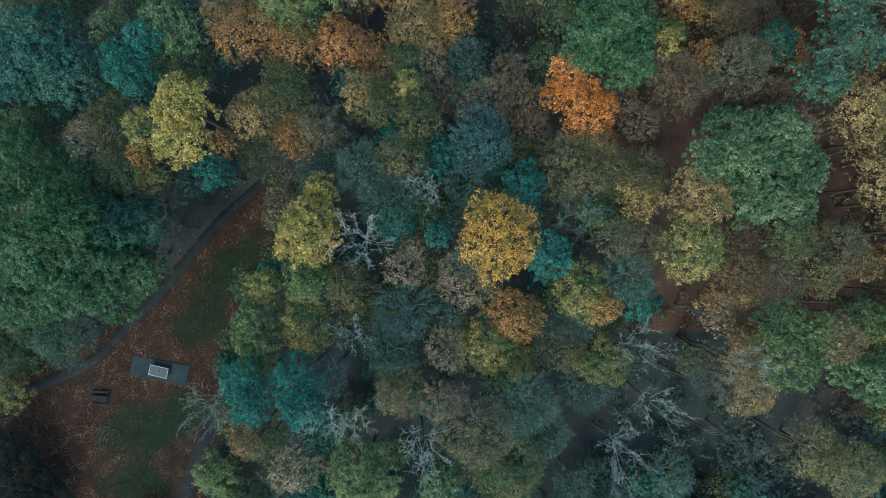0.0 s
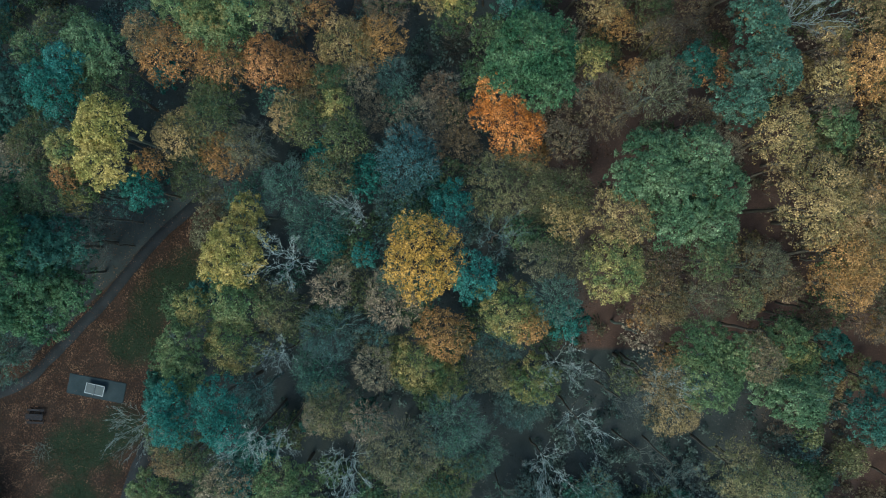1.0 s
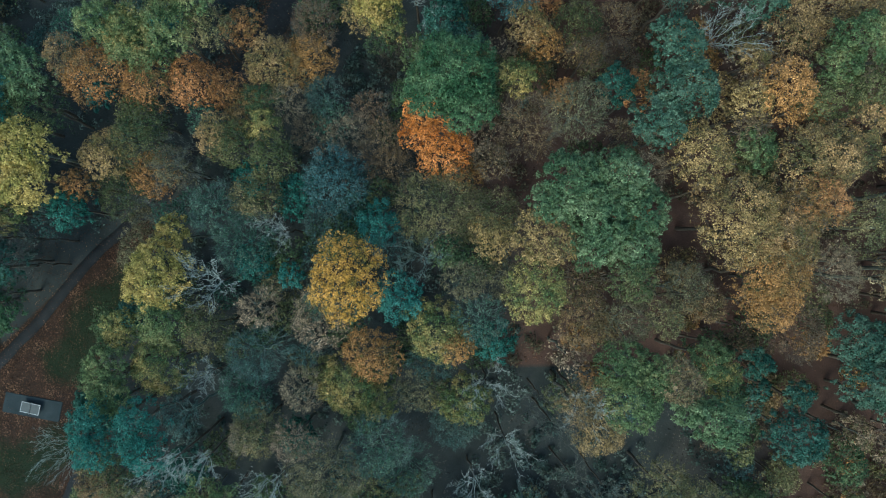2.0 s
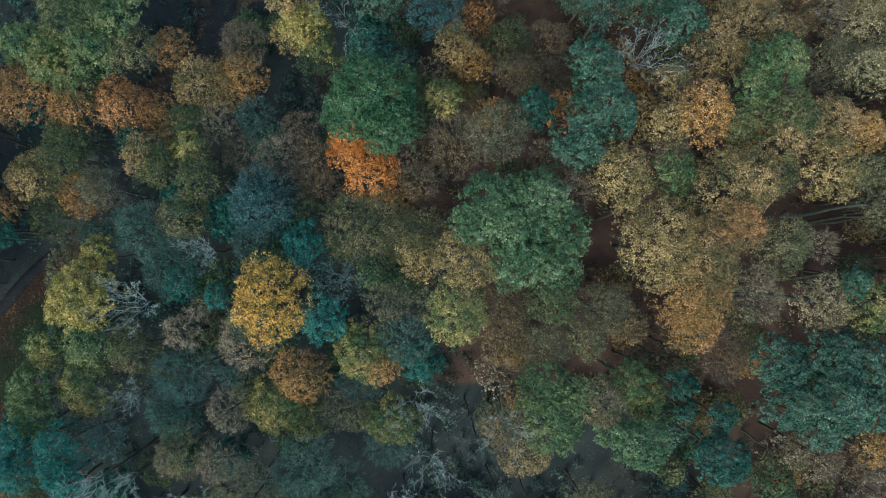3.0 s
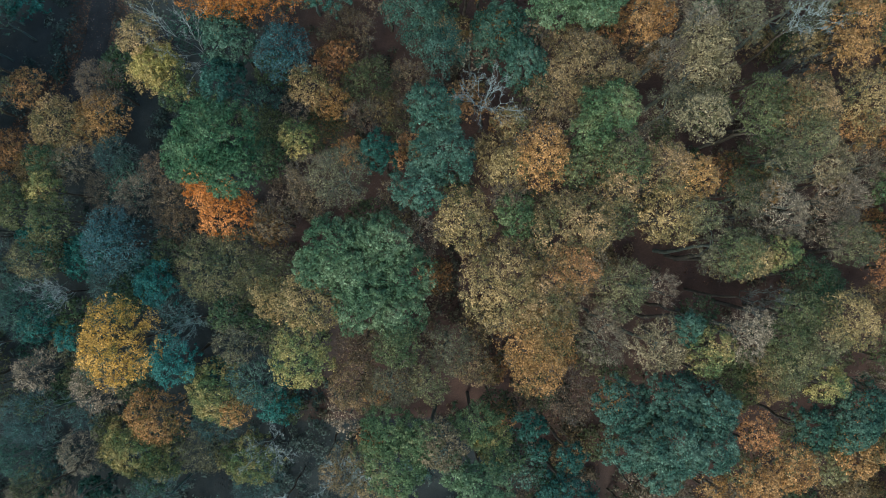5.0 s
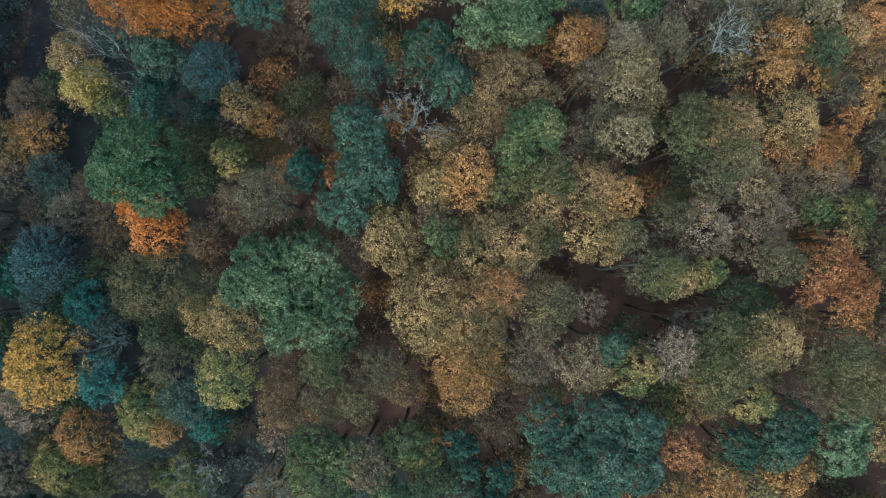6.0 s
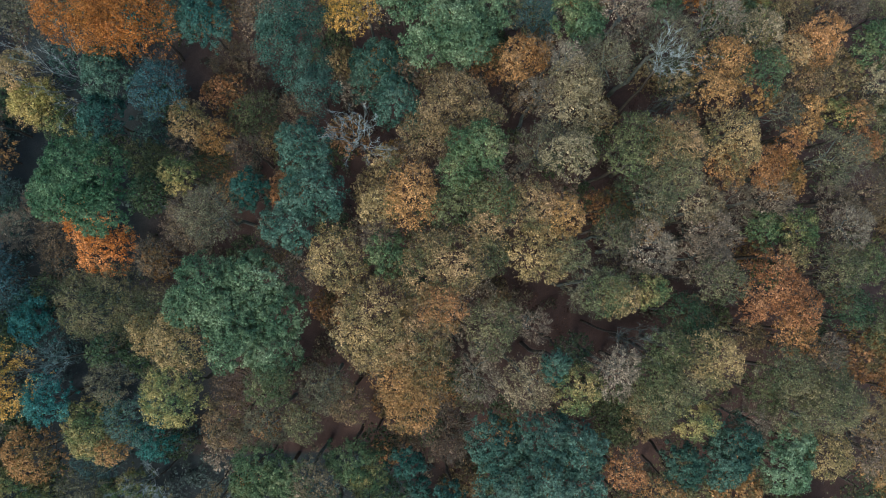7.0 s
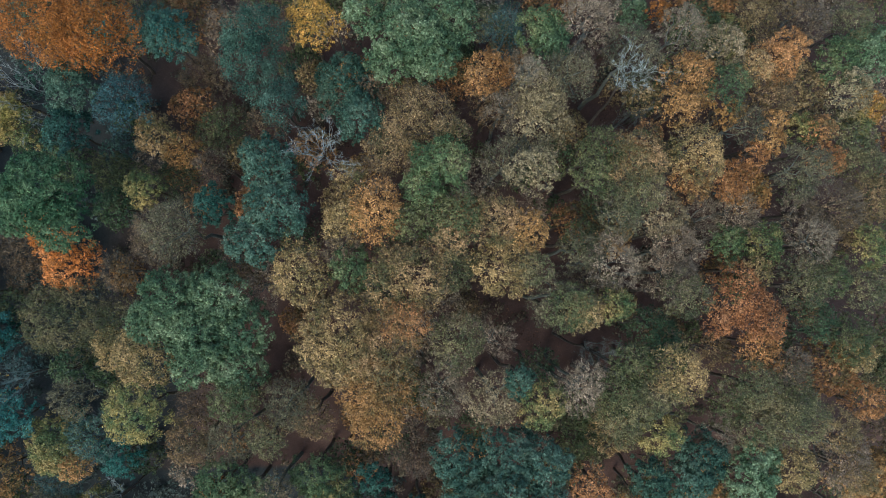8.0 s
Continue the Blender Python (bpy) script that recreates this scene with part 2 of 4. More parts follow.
def crooked(rng, a, b, n, wobble):
    """A line from a to b that bows and wanders."""
    s = np.linspace(0, 1, n)[:, None]
    pts = a + (b - a) * s
    size = np.linalg.norm(b - a) * wobble
    pts[1:-1] += rng.normal(size=(n - 2, 3)) * size
    return pts


# ---- ground ----
def path_ground(x, y):
    """The height of the ground."""
    return 0.25 * noise.noise((x * 0.03, y * 0.03, 0)) + 0.06 * noise.noise((x * 0.2, y * 0.2, 5))


def inside(poly, x, y):
    hit = False
    for (x0, y0), (x1, y1) in zip(poly, poly[1:] + poly[:1]):
        if (y0 > y) != (y1 > y) and x < x0 + (y - y0) * (x1 - x0) / (y1 - y0):
            hit = not hit
    return hit


CLEARING = [(-70, -20), (-50.8, -13.2), (-40, -3.2), (-31.8, 5.9), (-25, 10), (-22.7, 8.3), (-24.3, -0.7), (-29.3, -6.5), (-31, -13.2), (-31.8, -16.5), (-30, -21.4), (-31.8, -26.4), (-35, -38), (-70, -40)]
LAWNS = [(-30.5, -3.0, 8.5, 3.2, 46), (-35.5, -10.5, 4.5, 3.4, 40), (-43.5, -26.5, 5.8, 4.6, 10), (-44.5, -34.0, 5.0, 3.2, 0), (-38.0, -24.0, 4.0, 3.5, 0)]


def lawn_at(x, y):
    """How far a place is grass: 1 within, 0 without."""
    best = 0.0
    for cx, cy, a, b, turn in LAWNS:
        c, s = math.cos(radians(turn)), math.sin(radians(turn))
        u, v = (x - cx) * c + (y - cy) * s, -(x - cx) * s + (y - cy) * c
        best = max(best, 1.25 - math.hypot(u / a, v / b) + 0.55 * noise.noise((x * 0.35, y * 0.35, 9)))
    return min(1.0, max(0.0, best * 1.6))


def damp_at(x, y):
    """The cool, bluish half of the wood: 1; the brown half: 0."""
    edge = 24 + (36 if y < -12 else 0) - x + 14 * noise.noise((x * 0.06, y * 0.06, 4))
    return min(1.0, max(0.0, 0.5 + edge / 16))


def build_ground():
    fx = np.concatenate([-np.geomspace(2400, 75, 14), np.arange(-70, -12, 0.6), np.arange(-11, 125, 3.0), np.geomspace(130, 2400, 14)])
    fy = np.concatenate([-np.geomspace(2400, 60, 14), np.arange(-55, 16, 0.6), np.arange(17, 62, 3.0), np.geomspace(65, 2400, 14)])
    nx, ny = len(fx), len(fy)
    v = [(x, y, path_ground(x, y)) for y in fy for x in fx]
    i, j = np.meshgrid(np.arange(nx - 1), np.arange(ny - 1))
    k = (j * nx + i).ravel()
    ob = mesh_object("ground", v, np.full(len(k), 4), np.stack([k, k + 1, k + nx + 1, k + nx], 1).ravel(), None)
    at = ob.data.attributes.new("grass", "FLOAT", "POINT")
    at.data.foreach_set("value", [lawn_at(p[0], p[1]) if -70 < p[0] < -12 and -55 < p[1] < 16 else 0.0 for p in v])
    at = ob.data.attributes.new("open_litter", "FLOAT", "POINT")
    at.data.foreach_set("value", [1.0 if -70 < p[0] < -12 and inside(CLEARING, p[0], p[1]) else 0.0 for p in v])
    at = ob.data.attributes.new("bluish", "FLOAT", "POINT")
    at.data.foreach_set("value", [damp_at(p[0], p[1]) for p in v])
    m, n, l, b = material("woodland_floor", 0.95, 0.05)
    big, fine = noise_node(n, l, 0.18, 4.0), noise_node(n, l, 7.0, 6.0, 0.75)
    mix = maths(n, l, "ADD", maths(n, l, "MULTIPLY", big.outputs["Fac"], 0.5), maths(n, l, "MULTIPLY", fine.outputs["Fac"], 0.55))
    soil = ramp(n, l, mix, [(0.35, (0.013, 0.0105, 0.0095)), (0.55, (0.032, 0.022, 0.017)), (0.75, (0.066, 0.04, 0.029))])
    # lighter than the clearing's soil: haze in the gaps put into the colour
    wood = ramp(n, l, mix, [(0.35, (0.034, 0.024, 0.02)), (0.55, (0.08, 0.05, 0.04)), (0.75, (0.16, 0.095, 0.07))])
    at = n.new("ShaderNodeAttribute")
    at.attribute_name = "open_litter"
    floor = n.new("ShaderNodeMix")
    floor.data_type = "RGBA"
    l.new(at.outputs["Fac"], floor.inputs[0])
    l.new(soil.outputs["Color"], floor.inputs[7])
    at = n.new("ShaderNodeAttribute")
    at.attribute_name = "bluish"
    bluish = ramp(n, l, mix, [(0.35, (0.018, 0.022, 0.022)), (0.55, (0.034, 0.041, 0.04)), (0.75, (0.07, 0.074, 0.068))])
    tinted = n.new("ShaderNodeMix")
    tinted.data_type = "RGBA"
    l.new(at.outputs["Fac"], tinted.inputs[0])
    l.new(wood.outputs["Color"], tinted.inputs[6])
    l.new(bluish.outputs["Color"], tinted.inputs[7])
    turf = ramp(n, l, mix, [(0.3, (0.01, 0.018, 0.011)), (0.75, (0.03, 0.042, 0.025))])
    at = n.new("ShaderNodeAttribute")
    at.attribute_name = "grass"
    mx = n.new("ShaderNodeMix")
    mx.data_type = "RGBA"
    l.new(at.outputs["Fac"], mx.inputs[0])
    l.new(tinted.outputs[2], floor.inputs[6])
    l.new(floor.outputs[2], mx.inputs[6])
    l.new(turf.outputs["Color"], mx.inputs[7])
    l.new(mx.outputs[2], b.inputs["Base Color"])
    bp = n.new("ShaderNodeBump")
    bp.inputs["Strength"].default_value = 0.6
    bp.inputs["Distance"].default_value = 0.05
    l.new(fine.outputs["Fac"], bp.inputs["Height"])
    l.new(bp.outputs["Normal"], b.inputs["Normal"])
    ob.data.materials[0] = m
    ob.data.polygons.foreach_set("use_smooth", [True] * len(k))
    tagged(ob, "dark leaf-strewn woodland floor with patches of grass", "ground", kind="structure")


build_ground()


def strip(name, line, width, mat, label):
    """A worn path: a low crowned strip along a line, with uneven edges."""
    pts = []
    for (x0, y0), (x1, y1) in zip(line, line[1:]):
        k = max(1, int(math.hypot(x1 - x0, y1 - y0) / 0.6))
        pts += [(x0 + (x1 - x0) * i / k, y0 + (y1 - y0) * i / k) for i in range(k)]
    pts = np.array(pts + [line[-1]])
    for _ in range(6):
        pts[1:-1] = (pts[:-2] + pts[1:-1] * 2 + pts[2:]) / 4
    d = unit(np.gradient(pts, axis=0))
    side = np.stack([-d[:, 1], d[:, 0]], 1)
    v = []
    for i, (p, s) in enumerate(zip(pts, side)):
        wl = width * 0.5 * (1 + 0.22 * noise.noise((i * 0.23, 3, 0)))
        wr = width * 0.5 * (1 + 0.22 * noise.noise((i * 0.23, 8, 0)))
        for q, dz in ((-wr, -0.08), (-wr * 0.96, 0.035), (0, 0.06), (wl * 0.96, 0.035), (wl, -0.08)):
            x, y = p + s * q
            v.append((x, y, path_ground(x, y) + dz))
    r, c = np.meshgrid(np.arange(len(pts) - 1), np.arange(4), indexing="ij")
    k = (r * 5 + c).ravel()
    ob = mesh_object(name, v, np.full(len(k), 4), np.stack([k, k + 5, k + 6, k + 1], 1).ravel(), mat)
    ob.data.polygons.foreach_set("use_smooth", [True] * len(k))
    return tagged(ob, label, "path", kind="structure")


PATH_LINE = [(-75, -24), (-66, -21.8), (-59.5, -20.3), (-51, -16.4), (-47, -12.2), (-40.2, -5.2), (-32.8, 3.8), (-27, 9), (-22, 12.5), (-17, 21), (-14, 26.5)]
strip("path", PATH_LINE, 1.6, ASPHALT, "narrow dark asphalt path through fallen leaves")
SIDE_LINE = [(-30.5, -14), (-31.5, -19), (-33.0, -24.5), (-35.5, -30), (-37.5, -36), (-38.5, -44)]
strip("path", SIDE_LINE, 2.4, ASPHALT, "grey worn track under bare trees")
LOW_LINE = [(-72, -24.5), (-65, -27), (-59, -31.5), (-55.5, -35.5), (-52, -42)]
strip("path", LOW_LINE, 1.8, ASPHALT, "dark damp path at the clearing's edge")
ROAD_LINE = [(-13, 28), (-9, 33), (-5.5, 38.5), (-3.8, 44), (-2.5, 52), (-1, 62)]
strip("path", ROAD_LINE, 3.6, ASPHALT, "wide dark woodland track between red leaf banks")
FORK_LINE = [(-4.6, 40.2), (-1, 42), (4, 43.6), (11, 45)]
strip("path", FORK_LINE, 2.8, ASPHALT, "dark track forking off between the trees")


def near_line(line, x, y, d):
    for (x0, y0), (x1, y1) in zip(line, line[1:]):
        k = max(0, min(1, ((x - x0) * (x1 - x0) + (y - y0) * (y1 - y0)) / ((x1 - x0) ** 2 + (y1 - y0) ** 2)))
        if math.hypot(x - x0 - k * (x1 - x0), y - y0 - k * (y1 - y0)) < d:
            return True
    return False


# ---- trees ----
def trunk_line(rng, h, lean):
    s = np.linspace(0, 1, 6)[:, None]
    pts = np.array([[0, 0, -0.3]]) + s * np.array([[lean[0], lean[1], h + 0.3]])
    pts[1:-1, :2] += rng.normal(size=(4, 2)) * 0.02 * h * 0.4
    return pts


def leafy(rng, style, r, h, leaf, dense):
    """The leaves and twigs of a domed crown of radius r whose top is at height h, and where its lobes lie."""
    up = np.array([0, 0, 1.0])
    area = math.pi * r * r
    cr0, cr1, per_area, leaves, groove = {"clump": (0.34, 0.7, 4.2, 142, 0.16), "pine": (0.8, 1.3, 1.2, 125, 0.3), "fine": (0.3, 0.55, 8.5, 116, 0.05), "twig": (0.25, 0.5, 7.5, 72, 0.06)}[style]
    k = max(5, int(r * 2.6))
    la = np.arange(k) * 2.4 + rng.uniform(0, 6.28)
    lq = 0.86 * r * np.sqrt((np.arange(k) + 0.3) / k) * rng.uniform(0.88, 1.1, k)
    lr = r * rng.uniform(0.22, 0.34, k)
    lobe = np.stack([lq * np.cos(la), lq * np.sin(la), h - 0.7 * r * (lq / r) ** 2 - 0.45 * r], 1)
    n = max(14, int(area * per_area))
    u = (np.arange(n) + 0.5) / n
    a = np.arange(n) * 2.39996 + rng.normal(size=n) * 0.3
    p0, p1, p2 = rng.uniform(0, 6.28, 3)
    outline = 1 + 0.08 * np.sin(2 * a + p0) + 0.06 * np.sin(3 * a + p1) + 0.05 * np.sin(5 * a + p2)
    q = 0.95 * r * np.sqrt(u) * outline + rng.normal(size=n) * 0.05 * r
    x, y = q * np.cos(a), q * np.sin(a)
    near = np.exp(-((x[:, None] - lobe[:, 0]) ** 2 + (y[:, None] - lobe[:, 1]) ** 2) / lr ** 2).max(1)
    z = h - 0.35 - r * (1 - np.sqrt(1 - 0.96 * u)) - groove * r * (1 - near) - rng.uniform(0, 0.06, n) * r
    deep = rng.random(n) < 0.06 + 0.34 * u ** 2
    z = np.where(deep, z - rng.uniform(0.2, 0.75, n) * r, z)
    cen = np.stack([x, y, np.maximum(z, min(1.0, 0.4 * h))], 1)
    d = unit(np.stack([x / r, y / r, np.sqrt(1.1 - u)], 1))
    cr = rng.uniform(cr0, cr1, n) * min(1.0, 0.5 + r * 0.13) * np.where(u > 0.8, 0.8, 1.0)
    m = int(area * leaves * dense)
    w = cr ** 2
    cid = rng.choice(n, m, p=w / w.sum())
    e = unit(rng.normal(size=(m, 3)) + up * 0.5 + d[cid] * 0.4)
    p = cen[cid] + e * (cr[cid] * rng.uniform(0.45, 1.12, m))[:, None]
    nrm = e * 0.9 + up * 0.25 + rng.normal(size=(m, 3)) * 0.35
    crown = slivers(rng, p, nrm, e + rng.normal(size=(m, 3)) * 0.8, leaf * rng.uniform(0.55, 1.25, m))
    if style in ("clump", "pine"):
        return crown, None, lobe
    ns = int(area * dense * (20 if style == "fine" else 54))
    c = rng.integers(0, n, ns)
    root = np.array([0, 0, h - 1.5 * r])
    way = unit(unit(cen[c] - root) + d[c] * 0.5 + rng.normal(size=(ns, 3)) * 0.2)
    length = rng.uniform(0.5, 1.2, ns) * (0.5 + 0.1 * r) * (0.9 + 0.5 * u[c])
    start = cen[c] - way * (length * rng.uniform(0.2, 0.7, ns))[:, None] + rng.normal(size=(ns, 3)) * 0.15
    return crown, strands(rng, start, way, length, rng.uniform(0.009, 0.018, ns)), lobe


def branching(rng, a, b, radius, level, out):
    """A limb from a to b, its branches, and fine twigs along them, into out."""
    n = (6, 5, 4)[level]
    pts = crooked(rng, a, b, n, (0.03, 0.035, 0.04)[level])
    out.append(tube(pts, np.linspace(radius, radius * 0.28, n), (6, 4, 3)[level]))
    d, size = unit(b - a), np.linalg.norm(b - a)
    if level == 2:
        k = 9
        p = pts[rng.integers(1, n, k)] + d * rng.uniform(-0.2, 0, (k, 1)) * size
        out.append(strands(rng, p, unit(d * 0.9 + rng.normal(size=(k, 3)) * 0.4), rng.uniform(0.25, 0.65, k), np.full(k, 0.011)))
        return
    count = (6, 4)[level]
    for i in range(count):
        s = 0.35 + 0.65 * (i + rng.uniform(0, 0.8)) / count
        k = min(n - 1.001, s * (n - 1))
        at = pts[int(k)] + (pts[int(k) + 1] - pts[int(k)]) * (k - int(k))
        way = unit(d + unit(rng.normal(size=3)) * 0.5 + np.array([0, 0, 0.15]))
        branching(rng, at, at + way * size * rng.uniform(0.24, 0.46), radius * (0.5, 0.5)[level], level + 1, out)


COUNT = [0]
STANDS = []


def sized(words, r):
    """The label, with the size of a crown that stands out."""
    if r > 5 and words.split()[0] in ("broadleaf", "leafless", "thinning", "half-bare", "pine", "round"):
        return "large " + words
    if r < 2.5 and words.split()[0] in ("broadleaf", "leafless", "thinning", "half-bare", "pine"):
        return "slender " + words
    return words


def tree(kind, x, y, r, h, lobes=(), dense=1.0):
    """A tree of the wood at its place: radius and height of the crown, and further lobes (dx, dy, radius, height) of a spreading one."""
    dark, mid, light, style, leaf, bark, words = KINDS[kind]
    COUNT[0] += 1
    STANDS.extend([(x, y, r, h)] + [(x + a, y + b, q, g) for a, b, q, g in lobes])
    rng = np.random.default_rng(1000 + COUNT[0])
    low = h < 10
    name = "shrub" if low else {"bare": "bare_tree", "pine": "pine_tree", "blueconifer": "conifer_tree"}.get(style if style in ("bare", "pine") else kind, "oak_tree" if kind[:3] == "oak" else "bare_tree" if style == "twig" else "autumn_tree" if kind[:4] in ("gold", "oran", "tan", "crea") else "broadleaf_tree")
    ob = tagged(new(name), sized(words, r + 1.5 * len(lobes)), "shrub" if low else "tree", name.replace("_", " ") + "s of the wood")
    ob.location = (x, y, path_ground(x, y))
    lean = rng.normal(size=2) * 0.02 * h
    if style == "bare":
        fork = max(h * 0.45, h - 2.1 * r)
        line = trunk_line(rng, fork, lean)
        girth = 0.025 + 0.0045 * h
        mesh_object("trunk", *tube(line, np.linspace(girth * 1.4, girth * 0.75, 6), 8), BARK, ob)
        top = line[-1]
        limbs = 5 if kind == "deadwhite" else 8 if r > 3 else 6
        for i in range(limbs):
            a = i * 2.4 + rng.uniform(0, 0.6)
            q = r * rng.uniform(0.6, 1.0) if i else 0.25 * r
            end = np.array([lean[0] + q * math.cos(a), lean[1] + q * math.sin(a), h - 0.45 * r * (q / r) ** 2 - rng.uniform(0, 0.12) * r])
            out = []
            root = line[4] + (line[5] - line[4]) * rng.uniform(0, 1) if i else top
            branching(rng, root, end, girth * rng.uniform(0.26, 0.38), 0, out)
            mesh_object("limb", *joined(*out), bark, ob)
        return ob
    crowns, twigs, prim = [], [], []
    for a, b, q, g in [(0, 0, r, h), *lobes]:
        leaves, thin, tips = leafy(rng, style, q, g, leaf * (0.72 if dense == 1 else 1.2), dense)
        for v in (leaves[0], tips, *([thin[0]] if thin else [])):
            v += np.array([a, b, 0.0])
        crowns.append(leaves)
        twigs += [thin] if thin else []
        prim.append(tips)
    prim = np.concatenate([t[-(5 if len(lobes) == 0 else 3):] for t in prim])
    fork = max(0.3, h - 1.9 * r) if not low else h * 0.25
    line = trunk_line(rng, fork, lean)
    girth = 0.03 + 0.007 * h
    mesh_object("trunk", *tube(line, np.linspace(girth * 1.4, girth * 0.7, 6), 8), bark, ob)
    for i in range(len(prim) if dense == 1 else 2):
        mesh_object("limb", *tube(crooked(rng, line[-1 - i % 2], prim[-1 - i], 5, 0.05), np.linspace(girth * 0.5, 0.03, 5), 4), bark, ob)
    mesh_object("crown", *joined(*crowns), LEAVES[kind], ob)
    if twigs:
        tagged(mesh_object("twig_layer", *joined(*twigs), bark if bark is BARK_BLUE else TWIG_PALE if style == "twig" and bark is BARK_GREY else TWIG_TAN, ob), kind="stuff")
    return ob


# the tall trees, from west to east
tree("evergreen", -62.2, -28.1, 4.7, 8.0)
tree("moss", -61.0, -14.7, 3.6, 6.2)
tree("goldlime", -60.8, -20.2, 3.0, 6.2)
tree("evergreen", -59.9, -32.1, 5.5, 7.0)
tree("moss", -57.8, -9.5, 4.9, 7.2)
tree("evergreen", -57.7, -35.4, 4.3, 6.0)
tree("olive", -54.1, 30.3, 3.0, 17.2)
tree("tealtwig", -52.8, -12.5, 4.2, 8.5)
tree("oakmoss", -52.8, -5.5, 4.4, 20.0)
tree("oakmoss", -49.6, 10.2, 4.5, 23.8, [(-0.5, -5.8, 4.2, 23.8), (5.2, -6.1, 4.7, 25.5)])
tree("moss", -49.5, 15.2, 3.6, 18.8)
tree("olive", -48.6, 30.2, 4.1, 18.0)
tree("oakdeep", -48.0, 24.0, 5.4, 23.5, [(3.1, -3.3, 4.5, 23.0), (-3.0, -3.2, 3.6, 23.0)])
tree("oakmoss", -45.3, 9.0, 3.5, 20.0)
tree("greytwig", -43.3, 13.1, 3.6, 20.0)
tree("oakmoss", -43.2, -2.0, 5.1, 22.8, [(-5.3, 1.4, 4.2, 23.8), (-1.4, -3.3, 3.3, 24.0)])
tree("oakdeep", -43.0, 27.8, 3.0, 14.0)
tree("olive", -40.9, 15.7, 3.7, 20.0)
tree("oakdeep", -40.6, 2.8, 4.0, 21.8)
tree("oakmoss", -40.0, -0.7, 4.0, 17.5, [(-1.1, -4.9, 3.9, 19.0), (2.8, -2.5, 2.7, 18.2)])
tree("moss", -39.5, 9.8, 3.7, 20.0)
tree("moss", -39.1, 26.3, 2.4, 23.2)
tree("oakdeep", -38.2, 3.5, 3.8, 19.0)
tree("goldbrown", -36.7, 11.2, 2.0, 19.8)
tree("tealleaf", -36.7, 21.6, 3.7, 24.2)
tree("goldlime", -36.7, 9.7, 2.8, 17.0)
tree("bare", -35.7, 3.0, 3.7, 16.9)
tree("goldlime", -35.4, 14.5, 2.7, 22.5)
tree("tealleaf", -34.7, 24.3, 2.5, 24.2)
tree("bare", -34.5, 6.4, 3.5, 17.1)
tree("oakgreen", -32.7, 26.4, 4.0, 22.8)
tree("moss", -32.3, 22.7, 4.3, 20.0)
tree("limegreen", -31.2, -31.2, 3.5, 8.5)
tree("limeyellow", -30.7, 16.9, 3.7, 24.2, [(-0.2, -4.2, 3.4, 23.5)])
tree("barepale", -29.2, -19.9, 3.1, 16.9)
tree("tealleaf", -29.0, 10.1, 2.8, 16.5)
tree("goldbrown", -28.0, 13.3, 2.3, 15.8)
tree("tan", -26.2, 28.0, 2.6, 23.0)
tree("tan", -25.1, -25.1, 2.4, 14.0)
tree("goldbrown", -24.7, 27.0, 4.3, 19.8)
tree("goldtan", -24.1, 17.1, 3.4, 17.2)
tree("tan", -24.0, -22.9, 2.0, 21.0)
tree("olive", -23.4, 12.8, 4.0, 13.5)
tree("limegreen", -23.3, -9.7, 3.4, 19.2, [(0.7, -3.2, 2.8, 20.5)])
tree("tealleaf", -23.3, -15.9, 3.0, 23.2, [(0.9, -2.3, 2.7, 24.5)])
tree("goldlime", -22.6, -5.0, 2.8, 16.2)
tree("limegreen", -22.5, 32.4, 3.3, 21.8)
tree("olive", -22.2, -23.4, 3.2, 17.8)
tree("limegreen", -20.3, 30.2, 3.3, 20.2)
tree("olive", -20.2, 19.4, 4.0, 17.5)
tree("goldlime", -19.7, 31.5, 3.1, 21.5)
tree("olivegreen", -19.7, 22.0, 3.4, 16.8)
tree("goldbrown", -19.5, 14.8, 3.5, 14.0)
tree("greytan", -18.8, -27.9, 3.4, 17.0)
tree("goldbrown", -18.7, 26.0, 3.6, 17.8)
tree("limegreen", -18.3, 29.5, 3.8, 18.2)
tree("bare", -18.1, 11.4, 2.6, 16.9)
tree("tealleaf", -17.3, -15.4, 3.1, 24.5, [(1.1, -2.9, 2.9, 25.2)])
tree("goldlime", -17.1, -9.6, 4.2, 17.8)
tree("limegreen", -16.7, -4.3, 3.8, 17.5)
tree("limeyellow", -16.3, 2.0, 4.4, 22.2)
tree("olivegrey", -15.5, 15.5, 2.9, 17.5)
tree("olivegreen", -15.4, 35.6, 3.6, 26.0)
tree("limegreen", -15.3, 32.4, 3.7, 21.0)
tree("limeyellow", -15.0, 7.1, 2.4, 18.5)
tree("bare", -14.3, 14.9, 2.2, 17.6)
tree("bluetwig", -14.2, -15.6, 2.7, 19.0)
tree("barepale", -13.7, -19.4, 2.3, 26.4)
tree("goldorange", -13.2, 26.3, 3.7, 16.8)
tree("bare", -12.9, 18.7, 2.7, 15.9)
tree("barepale", -11.8, -11.1, 2.6, 18.4)
tree("limegreen", -11.7, 36.6, 3.6, 23.0)
tree("olivetan", -11.7, -4.9, 3.6, 17.2)
tree("olivetan", -11.0, 32.6, 3.3, 18.8)
tree("barepale", -10.8, -19.9, 2.1, 22.6)
tree("goldtan", -10.3, 19.6, 2.9, 17.0)
tree("tealtwig", -10.2, 10.0, 3.7, 18.2)
tree("limegreen", -9.8, -27.3, 4.6, 22.0)
tree("goldbrown", -9.7, 25.7, 2.8, 14.0)
tree("barepale", -9.3, 1.7, 3.4, 22.9)
tree("olivegreen", -8.1, 18.3, 3.5, 17.0)
tree("goldbrown", -7.6, 33.7, 2.8, 14.8)
